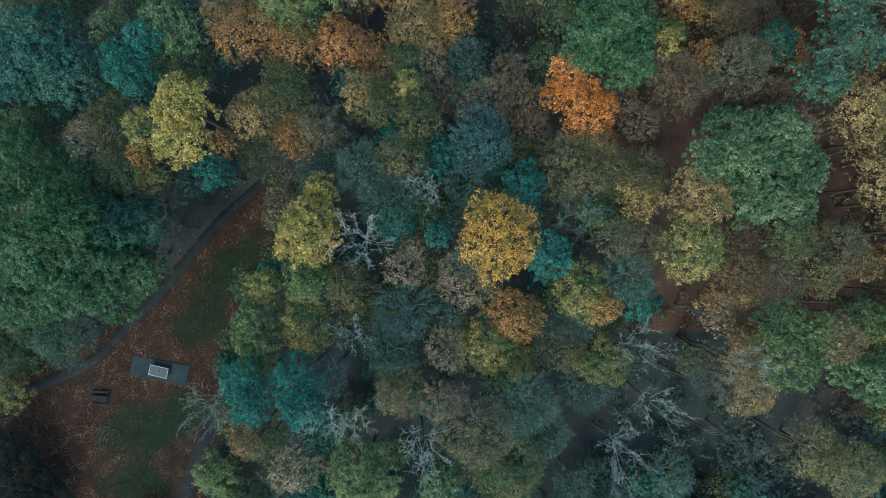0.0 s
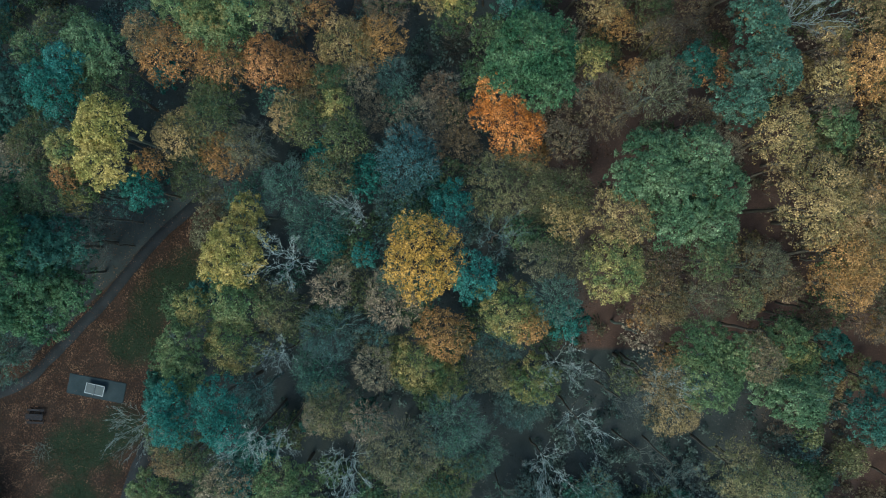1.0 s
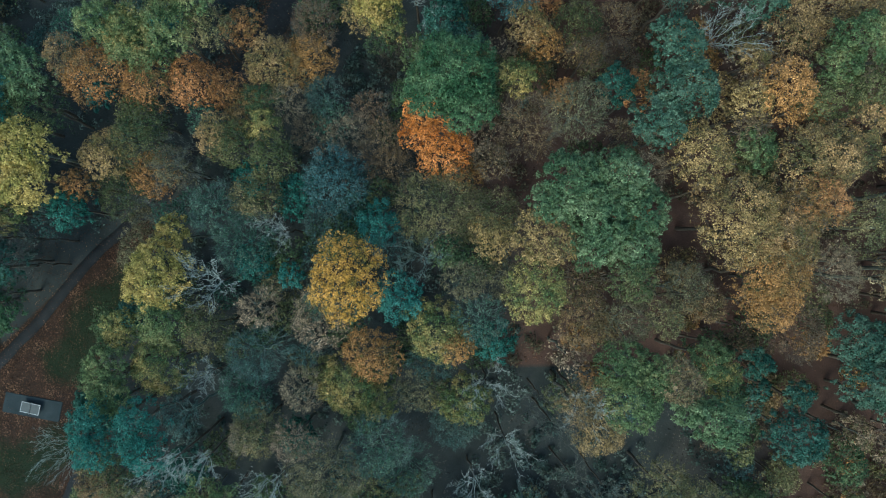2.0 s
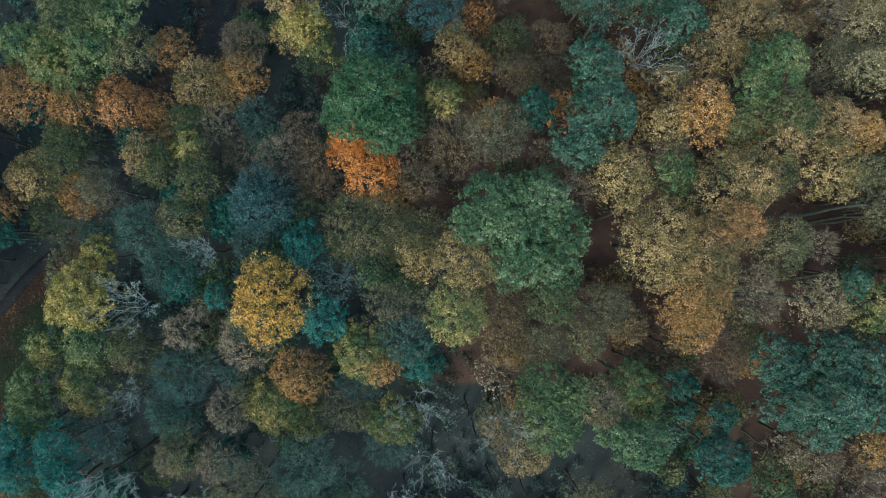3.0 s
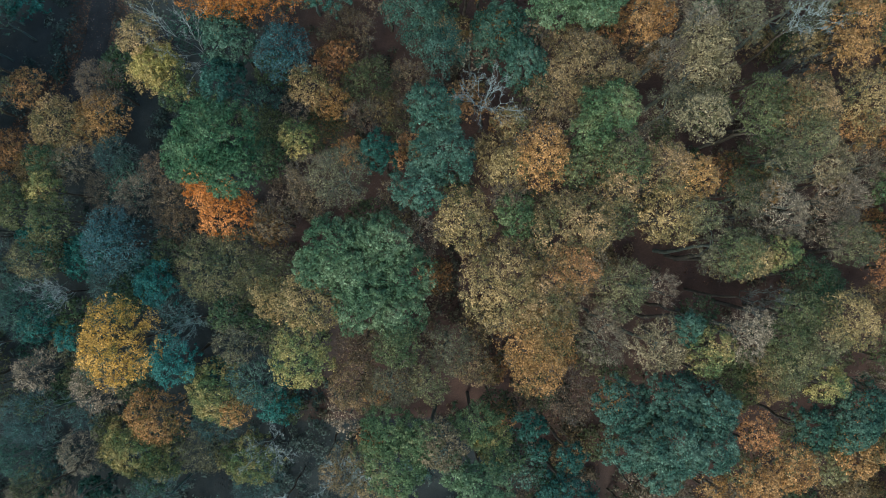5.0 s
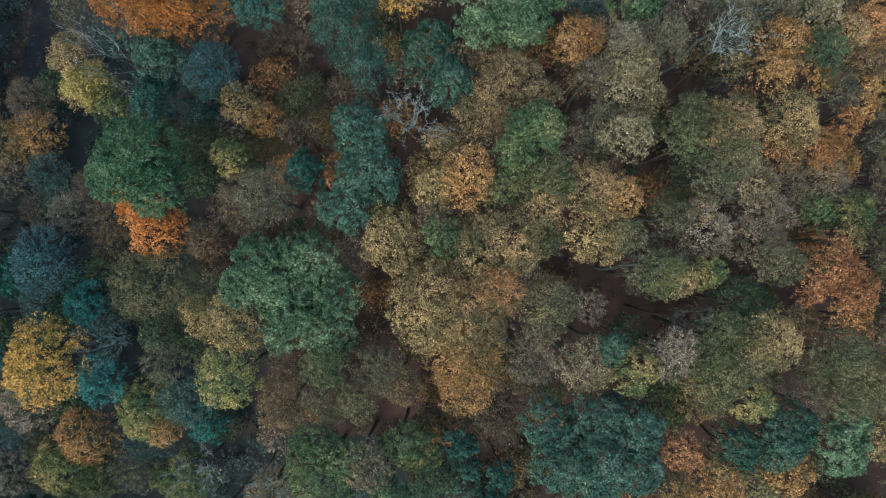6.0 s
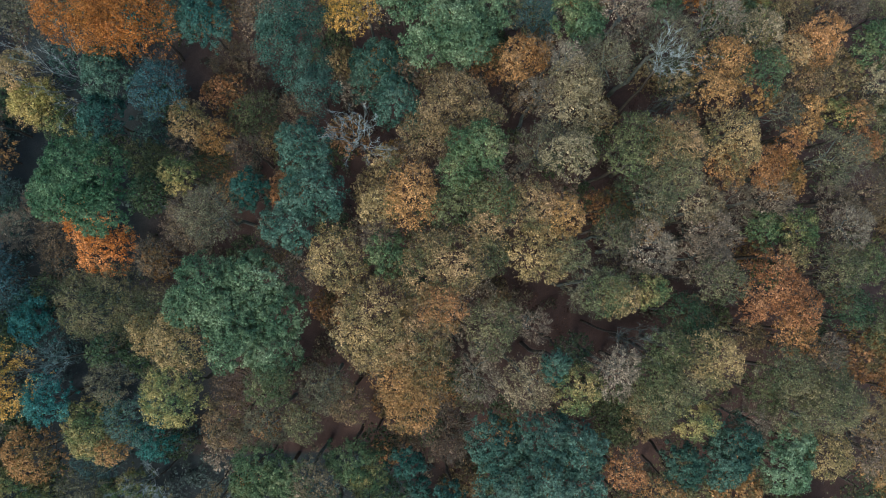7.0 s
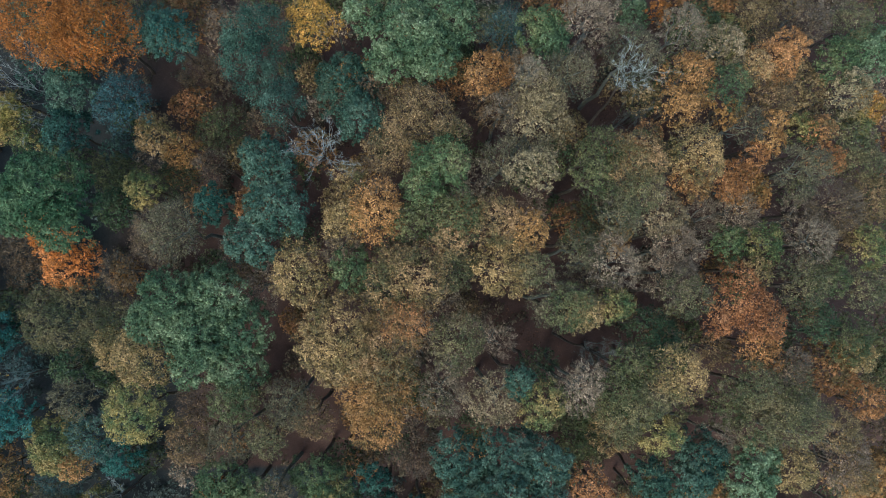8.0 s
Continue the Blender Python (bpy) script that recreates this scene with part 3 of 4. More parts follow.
tree("goldtan", -7.0, 23.1, 3.5, 13.2)
tree("tealtwig", -6.7, 5.8, 4.4, 17.8)
tree("tealtwig", -6.6, -13.1, 3.8, 17.8)
tree("greytwig", -6.5, -18.1, 2.4, 18.2)
tree("tealleaf", -5.8, 3.6, 2.8, 15.8)
tree("olivetan", -5.2, 11.8, 3.5, 17.5)
tree("olivetan", -5.2, -17.7, 3.7, 18.0)
tree("moss", -5.0, 24.1, 2.8, 15.0)
tree("greytan", -4.8, -2.4, 2.8, 18.2)
tree("bluetwig", -4.8, -7.9, 3.9, 19.2)
tree("goldlime", -4.6, 20.5, 2.5, 16.5)
tree("goldtan", -3.6, 28.8, 4.3, 14.8)
tree("barepale", -3.2, -23.6, 3.1, 24.1)
tree("olivegreen", -3.1, 16.5, 3.3, 18.0)
tree("greytwig", -2.5, 24.2, 3.1, 14.2)
tree("barepale", -2.0, 7.6, 2.2, 18.1)
tree("tealleaf", -0.6, 1.8, 1.8, 17.5)
tree("greytan", -0.3, -18.9, 2.8, 19.0)
tree("oakgreen", -0.3, -29.3, 2.7, 19.2)
tree("greytwig", 0.4, -12.7, 2.9, 17.5)
tree("goldbrown", 0.5, 30.2, 3.8, 12.5)
tree("bluetwig", 0.8, -8.1, 2.0, 16.5)
tree("greytwig", 0.8, 20.7, 3.1, 10.5)
tree("rusttwig", 2.0, 34.0, 3.3, 15.8)
tree("greytan", 2.6, -4.2, 3.7, 18.0)
tree("bluetwig", 2.7, 25.4, 2.7, 13.0)
tree("olivegreen", 2.7, -11.0, 2.7, 13.0)
tree("tealtwig", 3.2, -1.3, 2.5, 18.5)
tree("bluetwig", 3.4, 8.7, 3.3, 15.0)
tree("olivegrey", 3.8, -21.8, 4.7, 23.5)
tree("blueconifer", 4.7, 13.7, 4.5, 18.5)
tree("goldlime", 6.2, -12.4, 4.2, 16.5, [(3.3, -2.3, 3.0, 14.0)])
tree("greytwig", 6.4, 20.2, 3.3, 13.2)
tree("gold", 6.7, 1.5, 5.4, 22.8)
tree("olivegreen", 8.3, -27.8, 4.7, 17.8)
tree("goldtan", 8.6, 36.1, 3.3, 15.0)
tree("rusttwig", 8.7, 23.7, 2.5, 12.8)
tree("goldtan", 8.7, 39.0, 3.2, 18.5)
tree("goldbrown", 9.1, -8.6, 3.9, 16.5)
tree("limeyellow", 10.1, 35.8, 2.9, 18.2)
tree("tealtwig", 10.1, -19.4, 4.2, 20.0)
tree("tealleaf", 10.2, 8.2, 2.9, 18.2)
tree("moss", 10.6, 34.0, 2.8, 10.0)
tree("goldlime", 10.8, 35.0, 3.0, 15.5)
tree("rusttwig", 10.9, 19.2, 3.7, 12.8)
tree("rusttwig", 11.4, 15.6, 3.4, 12.2)
tree("tealleaf", 12.8, -0.7, 3.3, 20.5)
tree("darkbrush", 12.8, 32.0, 4.0, 1.8)
tree("tealtwig", 13.5, -25.2, 4.1, 10.0)
tree("olivegrey", 15.1, -13.1, 3.4, 15.2)
tree("deadwhite", 15.1, 37.9, 5.8, 22.6)
tree("bluebare", 15.7, 3.5, 2.5, 24.4)
tree("bluetwig", 16.5, -9.5, 3.0, 15.0)
tree("bare", 16.8, -30.2, 2.0, 13.2)
tree("goldlime", 17.5, -5.2, 4.3, 18.2)
tree("olivetan", 17.8, 10.2, 6.2, 17.8)
tree("orange", 18.3, 17.7, 4.0, 17.5, [(-2.7, 4.4, 2.6, 17.5), (-3.6, 2.2, 2.2, 14.2)])
tree("oakdeep", 18.5, 33.7, 3.2, 18.5)
tree("goldrust", 19.1, 45.4, 5.0, 19.0)
tree("oakteal", 19.3, 39.0, 3.6, 19.0)
tree("oakmoss", 19.4, 25.1, 5.1, 27.8, [(-2.9, -1.8, 3.2, 26.2), (1.7, -3.4, 3.5, 26.0)])
tree("bluetwig", 20.0, -19.4, 3.7, 8.0)
tree("goldbrown", 20.1, -7.0, 2.4, 18.2)
tree("olivegrey", 20.9, 1.2, 2.8, 21.2)
tree("goldlime", 21.1, -14.6, 3.5, 14.5, [(-3.0, 0.4, 2.0, 13.8)])
tree("bluetwig", 21.4, -34.1, 4.7, 9.0)
tree("barepale", 21.8, -25.2, 3.8, 19.9)
tree("olivegreen", 22.2, 29.2, 3.2, 12.5)
tree("tealtwig", 22.7, -3.7, 3.4, 19.8)
tree("goldrust", 23.7, 45.2, 5.6, 24.2, [(-5.9, 0.3, 5.5, 25.5)])
tree("olivetan", 24.0, 9.0, 4.5, 17.8)
tree("barepale", 24.2, -12.0, 3.0, 18.6)
tree("olivegreen", 24.2, 27.6, 3.5, 13.5)
tree("goldtan", 24.6, 6.5, 3.2, 17.8)
tree("rusttwig", 24.6, 16.1, 2.7, 17.0)
tree("tealleaf", 24.7, -6.7, 2.8, 16.8)
tree("olivegrey", 25.7, 1.1, 3.2, 16.0)
tree("barepale", 25.9, -18.9, 2.6, 21.1)
tree("blueconifer", 26.7, 36.4, 3.5, 22.5)
tree("goldlime", 27.8, 26.5, 2.5, 18.0)
tree("tealtwig", 28.5, 47.1, 3.4, 18.0)
tree("goldtan", 29.0, 33.3, 2.9, 17.2)
tree("goldlime", 29.1, 0.1, 4.1, 24.8)
tree("tealtwig", 29.2, -28.9, 3.2, 16.2)
tree("rusttwig", 29.7, 20.8, 4.3, 17.8)
tree("goldbrown", 30.0, 29.8, 2.6, 9.5)
tree("goldtan", 30.1, 6.0, 3.9, 24.5)
tree("olive", 30.2, 29.1, 3.6, 11.0)
tree("bare", 30.7, -14.0, 3.0, 18.1)
tree("bare", 31.4, -16.8, 2.5, 21.6)
tree("goldbrown", 31.5, 31.9, 2.8, 13.8)
tree("oakdeep", 31.8, 45.1, 3.5, 21.2)
tree("rusttwig", 33.2, 42.7, 3.9, 10.0)
tree("bare", 33.8, -24.0, 2.9, 20.1)
tree("olivegrey", 34.0, 21.0, 3.9, 26.2)
tree("tan", 34.1, -12.9, 2.9, 25.5)
tree("barepale", 35.1, -12.8, 2.5, 25.4)
tree("tan", 35.2, -3.6, 3.6, 22.5)
tree("rusttwig", 35.5, 1.1, 3.1, 20.8)
tree("olive", 36.2, 34.8, 3.7, 13.2)
tree("oakgreen", 36.6, 9.3, 4.6, 25.8, [(-3.3, 3.3, 4.2, 26.0), (2.0, 3.9, 3.8, 25.8), (4.7, -0.0, 3.7, 24.8), (4.0, -4.7, 3.6, 24.0), (-0.7, -3.3, 3.4, 25.0), (-5.9, 0.7, 2.8, 24.8)])
tree("rusttwig", 36.7, 29.4, 2.5, 18.0)
tree("tan", 37.5, -17.3, 3.6, 20.0)
tree("oakdeep", 38.3, 23.6, 2.5, 25.5)
tree("bare", 38.3, -24.9, 2.7, 19.1)
tree("bluebare", 39.4, -29.8, 4.2, 15.0)
tree("olivegrey", 39.9, -3.7, 3.4, 23.8)
tree("rusttwig", 40.2, 18.6, 2.4, 21.0)
tree("limegreen", 40.3, -12.2, 4.2, 26.2, [(-1.3, 3.6, 3.4, 25.5), (2.3, 2.7, 2.8, 25.8)])
tree("olivegreen", 40.4, 1.0, 2.9, 24.8)
tree("rusttwig", 41.5, 35.0, 3.4, 12.2)
tree("rusttwig", 41.7, 29.9, 2.5, 14.2)
tree("pine", 43.0, 43.7, 4.1, 26.0, [(-0.8, -2.9, 3.5, 26.0)])
tree("greytan", 43.2, 14.1, 2.8, 20.8)
tree("olivetan", 44.1, -3.3, 2.5, 24.2)
tree("pine", 44.6, 38.2, 3.0, 23.5)
tree("cream", 44.9, -10.3, 3.3, 26.0)
tree("olivetan", 45.4, -24.8, 4.2, 20.5)
tree("oakteal", 45.9, 23.3, 3.7, 28.0, [(-1.2, 4.8, 3.4, 27.8), (-2.9, -3.7, 3.3, 26.8)])
tree("pine", 46.0, 35.6, 2.8, 24.8)
tree("olivegrey", 46.6, 0.5, 3.3, 23.8)
tree("oakgreen", 47.5, -14.2, 2.4, 22.8)
tree("goldtan", 48.3, 15.7, 3.9, 26.2)
tree("olivetan", 49.2, -26.6, 4.0, 21.8)
tree("tan", 49.3, -1.5, 2.7, 22.8)
tree("gold", 49.6, 45.8, 3.4, 23.5)
tree("limegreen", 49.6, -8.4, 3.2, 23.0)
tree("oakgreen", 50.1, -15.1, 3.5, 25.8)
tree("barepale", 51.6, 29.9, 3.3, 26.4)
tree("goldlime", 51.6, -10.8, 2.6, 22.5)
tree("goldtan", 52.7, 7.9, 5.5, 27.2)
tree("rusttwig", 53.3, 18.5, 2.3, 26.5)
tree("oakteal", 53.4, 38.8, 4.2, 22.0, [(2.0, -5.1, 3.1, 25.8)])
tree("goldtan", 53.5, 21.4, 2.9, 26.5)
tree("limegreen", 54.1, 16.3, 2.8, 26.2)
tree("goldtan", 54.1, 26.7, 2.3, 25.0)
tree("rusttwig", 55.8, -20.0, 3.1, 10.0)
tree("rusttwig", 56.0, -6.7, 2.2, 16.5)
# the four oakdeep from x 56 to 61: deep shade put into leaf colour
tree("oakdeep", 56.1, -9.0, 2.2, 20.8)
tree("oakgreen", 56.2, 46.0, 3.0, 26.5)
tree("goldbrown", 56.9, 1.9, 4.5, 25.8, [(-0.4, -3.6, 3.6, 24.2)])
tree("goldorange", 57.1, 22.6, 3.8, 28.0)
tree("goldtan", 57.4, 6.2, 5.3, 26.8)
tree("oakdeep", 57.7, -12.7, 1.5, 17.8)
tree("goldbrown", 60.2, 10.3, 3.1, 29.5)
tree("goldtan", 60.7, 14.8, 5.2, 29.0)
tree("oakdeep", 60.7, -17.9, 3.5, 23.0)
tree("oakgreen", 60.8, 43.1, 4.5, 28.5, [(2.4, -1.3, 4.1, 27.8), (4.6, 2.3, 3.9, 27.0), (2.6, -2.4, 3.0, 27.0), (-2.0, -2.8, 2.9, 25.8)])
tree("oakdeep", 61.1, -13.1, 2.0, 21.0)
tree("tan", 61.2, 35.9, 3.4, 24.5)
tree("rusttwig", 61.3, -5.3, 3.7, 21.5)
tree("tan", 62.0, 33.1, 4.5, 27.5, [(-3.1, -3.1, 3.5, 26.0), (3.6, -1.7, 2.2, 28.5)])
tree("olivegreen", 63.1, 22.3, 3.4, 27.2, [(3.3, -0.4, 3.1, 29.2), (-2.8, -1.1, 2.4, 27.2)])
tree("limegreen", 64.5, 27.8, 3.4, 30.0, [(-1.8, -2.2, 3.0, 28.2)])
tree("greytwig", 64.5, 1.7, 3.3, 24.2)
tree("goldtan", 65.4, 19.2, 2.5, 28.8)
tree("olivetan", 65.7, 15.9, 2.9, 26.0)
tree("goldbrown", 66.2, 39.5, 2.9, 21.2)
tree("olivetan", 66.2, 7.8, 3.6, 27.0)
tree("cream", 70.4, 1.4, 3.6, 27.8)
tree("goldtan", 70.7, 21.3, 3.5, 29.2)
tree("orangetan", 70.7, 39.4, 2.9, 25.0, [(-1.8, -1.8, 1.9, 26.0)])
tree("tan", 71.1, 36.3, 3.1, 21.2)
tree("greytan", 71.2, 7.7, 2.2, 25.2)
tree("goldtan", 71.6, 16.2, 4.0, 27.2)
tree("oakteal", 71.9, -10.0, 3.9, 29.0, [(-5.5, 4.1, 3.5, 26.2), (-0.0, 4.8, 3.7, 27.5), (3.9, 3.7, 3.2, 28.5), (-4.1, -0.6, 3.8, 26.0), (3.7, -0.6, 3.0, 28.5), (-1.2, -4.0, 2.3, 26.0)])
tree("olivegrey", 72.1, 28.4, 3.3, 27.2)
tree("greytwig", 72.3, 34.5, 2.7, 26.0)
tree("bluetwig", 72.7, 45.3, 3.1, 20.8)
tree("oakteal", 72.9, 3.3, 1.9, 28.5)
tree("tealtwig", 73.8, 49.5, 3.6, 12.0)
tree("rusttwig", 73.9, -18.1, 2.6, 20.2)
tree("goldbrown", 74.0, 20.4, 2.7, 28.8)
tree("greytwig", 74.7, 38.1, 1.9, 29.0)
tree("olivetan", 74.8, 16.0, 2.3, 27.8)
tree("greytan", 75.0, 40.9, 2.4, 21.0)
tree("goldlime", 75.6, 0.8, 2.9, 28.8)
tree("cream", 76.1, 32.9, 4.1, 26.5, [(-1.5, -6.1, 3.0, 30.0), (-0.1, 3.1, 3.3, 27.5)])
tree("limegreen", 76.8, 44.0, 3.2, 26.0)
tree("orangetan", 77.1, -16.0, 2.2, 24.8)
tree("olivegrey", 77.3, 12.2, 3.3, 27.0)
tree("oakgreen", 77.7, 42.7, 2.4, 25.8)
tree("greytan", 78.5, -17.6, 2.8, 25.0)
tree("olivegreen", 79.0, 11.5, 3.2, 28.5)
tree("olivegrey", 79.4, 38.1, 3.2, 29.0)
tree("greytan", 79.6, 2.0, 2.8, 28.2)
tree("goldtan", 80.4, 10.9, 2.5, 28.0)
tree("greytan", 80.7, 3.4, 2.3, 28.0)
tree("olivegrey", 80.9, 17.9, 2.9, 26.2)
tree("orangetan", 80.9, -8.5, 2.5, 27.8)
tree("olivegreen", 80.9, 19.6, 2.3, 24.5)
tree("bare", 81.8, 6.5, 2.5, 26.6)
tree("olivegreen", 81.9, 26.6, 2.7, 28.2)
tree("greytan", 82.0, 44.8, 3.5, 26.8)
tree("olivegreen", 82.9, 29.4, 3.2, 27.0)
tree("greytan", 84.3, 16.6, 3.6, 27.5)
tree("goldlime", 84.4, 11.7, 2.2, 27.2)
tree("goldtan", 84.6, -3.3, 3.3, 23.5)
tree("olivegreen", 84.6, 1.8, 3.4, 27.8)
tree("olive", 84.8, 23.1, 3.8, 23.5)
tree("olivetan", 84.9, -1.9, 3.3, 26.0)
tree("olivegrey", 85.1, 22.0, 2.8, 27.8)
tree("orangetan", 85.2, -12.8, 3.3, 27.0, [(-3.9, -2.1, 2.9, 27.2)])
tree("olivetan", 85.6, 0.1, 3.7, 27.8)
tree("bare", 86.0, 33.9, 2.9, 24.4)
tree("olivegreen", 86.1, 4.7, 3.0, 27.8)
tree("olivegrey", 86.4, 40.0, 3.8, 29.5)
tree("olivetan", 86.5, 24.7, 3.3, 30.2)
tree("goldtan", 86.6, 27.9, 3.6, 30.2)
tree("goldbrown", 86.8, 28.9, 3.1, 24.5)
tree("barepale", 86.8, 36.3, 2.3, 31.1)
tree("olivetan", 88.1, 1.5, 3.1, 28.5)
tree("goldbrown", 88.4, 31.3, 1.8, 27.0)
tree("oakteal", 88.4, -8.7, 2.8, 26.0)
tree("moss", 88.9, 8.3, 3.5, 25.8)
tree("oakgreen", 89.3, 47.6, 2.4, 19.8)
tree("goldlime", 89.4, -3.3, 2.6, 27.0)
tree("cream", 90.1, 22.1, 3.0, 26.8)
tree("goldtan", 90.7, 4.1, 3.5, 30.0)
tree("goldbrown", 91.6, 34.1, 2.5, 28.8)
tree("goldrust", 91.8, 47.5, 1.6, 21.8)
tree("greytan", 91.8, 15.1, 3.9, 24.2)
tree("greytan", 92.2, 18.2, 3.5, 25.8)
tree("olivetan", 92.4, 12.6, 3.1, 28.0)
tree("greytwig", 92.6, 43.1, 3.1, 28.5)
tree("goldbrown", 93.4, 37.7, 3.5, 28.2)
tree("goldtan", 93.6, 28.7, 3.7, 29.0)
tree("goldbrown", 93.9, 26.0, 3.0, 26.0)
tree("oakteal", 94.8, -6.4, 3.4, 25.5, [(-1.5, -2.3, 2.9, 26.2)])
tree("greytwig", 96.3, 22.0, 2.7, 22.8)
tree("cream", 96.5, 40.9, 2.6, 30.0)
tree("greytwig", 97.1, -4.0, 2.9, 24.5)
tree("moss", 97.2, 36.6, 2.8, 29.5)
tree("tan", 97.6, 5.8, 2.4, 22.0)
tree("olivegreen", 98.7, -0.7, 3.1, 24.2)
tree("limegreen", 99.3, 18.8, 2.6, 23.8)
tree("orangetan", 99.3, 12.1, 3.9, 27.2, [(2.2, -2.6, 2.8, 27.5), (-3.1, -2.5, 2.1, 26.8)])
tree("orangetan", 99.4, 26.8, 2.3, 25.2, [(2.1, 2.1, 2.0, 25.8), (-1.0, -1.6, 1.9, 25.5)])
tree("goldlime", 99.9, 44.6, 3.2, 22.0)
tree("goldtan", 100.0, 38.6, 2.4, 29.2)
tree("oakgreen", 100.3, -8.8, 3.4, 26.8, [(1.2, 2.4, 2.8, 25.8)])
tree("olivegrey", 100.3, 32.4, 2.4, 27.2)
tree("greytan", 100.5, 22.3, 3.4, 23.2)
tree("goldtan", 101.4, 15.4, 1.9, 26.0)
tree("goldorange", 101.8, 6.1, 2.9, 26.0)
tree("goldlime", 102.7, 18.4, 2.8, 25.5)
tree("orangetan", 103.2, 30.6, 1.9, 26.5, [(0.5, 2.4, 1.6, 26.2)])
tree("goldorange", 103.3, 39.6, 3.0, 28.2, [(1.7, 1.9, 2.2, 28.2)])
tree("tan", 103.4, 46.1, 3.4, 23.0)
tree("tan", 103.6, 36.1, 2.7, 27.2)
tree("rusttwig", 104.6, 4.6, 2.3, 27.2)
tree("olivetan", 104.8, 0.5, 4.7, 25.5, [(-4.5, 1.8, 3.4, 27.2), (0.7, -2.2, 3.9, 27.5), (-3.6, -3.6, 3.3, 26.2)])
tree("goldtan", 105.2, -7.8, 3.2, 26.0)
tree("olivetan", 106.4, 14.0, 3.3, 27.5)
tree("olivegrey", 106.6, 27.1, 3.6, 28.0)
tree("goldlime", 107.4, 32.1, 2.1, 25.8)
tree("greytwig", 107.7, 18.6, 2.8, 27.5)
tree("rusttwig", 108.7, 45.5, 3.3, 24.8)
tree("goldbrown", 108.9, 31.8, 2.0, 26.8)
tree("greytan", 109.0, 21.5, 3.3, 23.0)
tree("moss", 109.0, 9.3, 3.1, 24.8)
tree("olivegreen", 110.3, 14.6, 2.6, 26.2)
tree("orangetan", 110.3, 28.6, 2.2, 26.0)
tree("tan", 110.9, -3.3, 2.9, 25.8)
tree("rusttwig", 111.9, 22.7, 3.5, 25.8)
tree("greytan", 112.1, -7.0, 3.7, 25.0)
tree("limegreen", 112.3, 40.3, 3.1, 25.8)
tree("cream", 113.1, 36.4, 3.2, 26.5)
tree("olivegreen", 113.1, 7.1, 3.2, 25.0)
tree("tan", 113.3, -9.0, 2.9, 24.8)
tree("tan", 114.3, 20.4, 2.8, 24.0)
tree("goldtan", 114.4, 5.1, 2.4, 23.8)
tree("olivetan", 114.9, 13.2, 3.1, 25.5)
tree("olivetan", 115.1, 45.1, 3.4, 23.8)
tree("goldlime", 115.2, 18.0, 2.8, 25.8)
tree("goldlime", 115.2, 33.1, 2.1, 23.8)
tree("orangetan", 115.8, -0.5, 2.7, 23.2)
tree("olivetan", 116.0, 28.4, 3.4, 23.8)
tree("gold", 116.6, 35.2, 2.3, 24.0)
tree("tan", 117.0, 24.1, 3.5, 24.0)
tree("oakgreen", 117.4, 42.0, 3.8, 24.0)


# lesser trees wherever the tall crowns leave room, but for the open gaps
GAPS = [(88, 48, 2.3), (87, 43, 2.3), (86, 36, 2.3), (85, 32, 2.3), (62, 41, 2.3), (69, 37, 2.3), (66, 40, 2.3), (83, 24, 2.3), (88, 23, 2.3), (73, 12, 2.3), (75, 8, 2.3), (99, 11, 2.3), (88, -11, 2.3), (115, 39, 2.3), (101, 20, 2.3), (48, 39, 2.3), (51, 40, 2.3), (75, 40, 2.3), (32, -6, 2.3), (27, 14, 2.3), (29, -13, 2.3), (80, 13, 2.3), (48, 4, 2.3), (90, 23, 2.3), (15, -22, 4.5), (22, -29, 5.5), (28, -22, 4.5), (33, -20, 4.0), (30, -16, 3.5), (42, -20, 3.5), (48, -21, 3.5), (27, -8, 2.5), (7, 30, 5.5), (31, 27, 2.5), (53, 14, 2.3), (38, -24, 3.5), (47, -23, 3.1), (54, -23, 3.1), (19, -20, 3.9), (-7, 33, 2.5), (12, -6, 2.0), (10, 29, 2.5), (46, 38, 3.3), (45, 4, 2.5), (30, -11, 3.3), (51, -23, 3.5), (20, 1, 2.5), (67, -19, 2.8), (7, 35, 3.5), (30, 42, 3.5), (87, 44, 2.3), (86, 38, 2.5), (89, -10, 2.6), (45, 4, 2.3)]
DULL = {"warm": ("tan", "olivetan", "greytan", "olive", "rusttwig", "goldbrown", "olivegreen"), "cool": ("tealtwig", "moss", "olivegrey", "bluetwig", "oakdeep", "moss", "olive", "tealleaf")}


def lesser_trees(count, low, high, room, seed, x0=-66, x1=118, y0=-42, y1=56, most=2.9):
    rng = np.random.default_rng(seed)
    made, tries = 0, 0
    while made < count and tries < 12000:
        tries += 1
        x, y = rng.uniform(x0, x1), rng.uniform(y0, y1)
        if inside(CLEARING, x, y) or near_line(PATH_LINE, x, y, 3.2) or near_line(ROAD_LINE, x, y, 5.5) or near_line(FORK_LINE, x, y, 2.5) or near_line(SIDE_LINE, x, y, 3.2) or near_line(LOW_LINE, x, y, 3.2):
            continue
        if any(math.hypot(x - a, y - b) < q for a, b, q in GAPS) or any(math.hypot(x - a, y - b) < room * q + 1.0 for a, b, q, _ in STANDS):
            continue
        roof = np.mean([q[3] for q in STANDS if math.hypot(x - q[0], y - q[1]) < 9] or [18])
        kind = str(rng.choice(DULL["cool" if damp_at(x, y) > rng.uniform(0.2, 0.8) else "warm"]))
        tree(kind, round(x, 1), round(y, 1), round(1.15 * rng.uniform(most - 1.1, most), 1), round(max(4, roof * rng.uniform(low, high)), 1), dense=0.45)
        made += 1


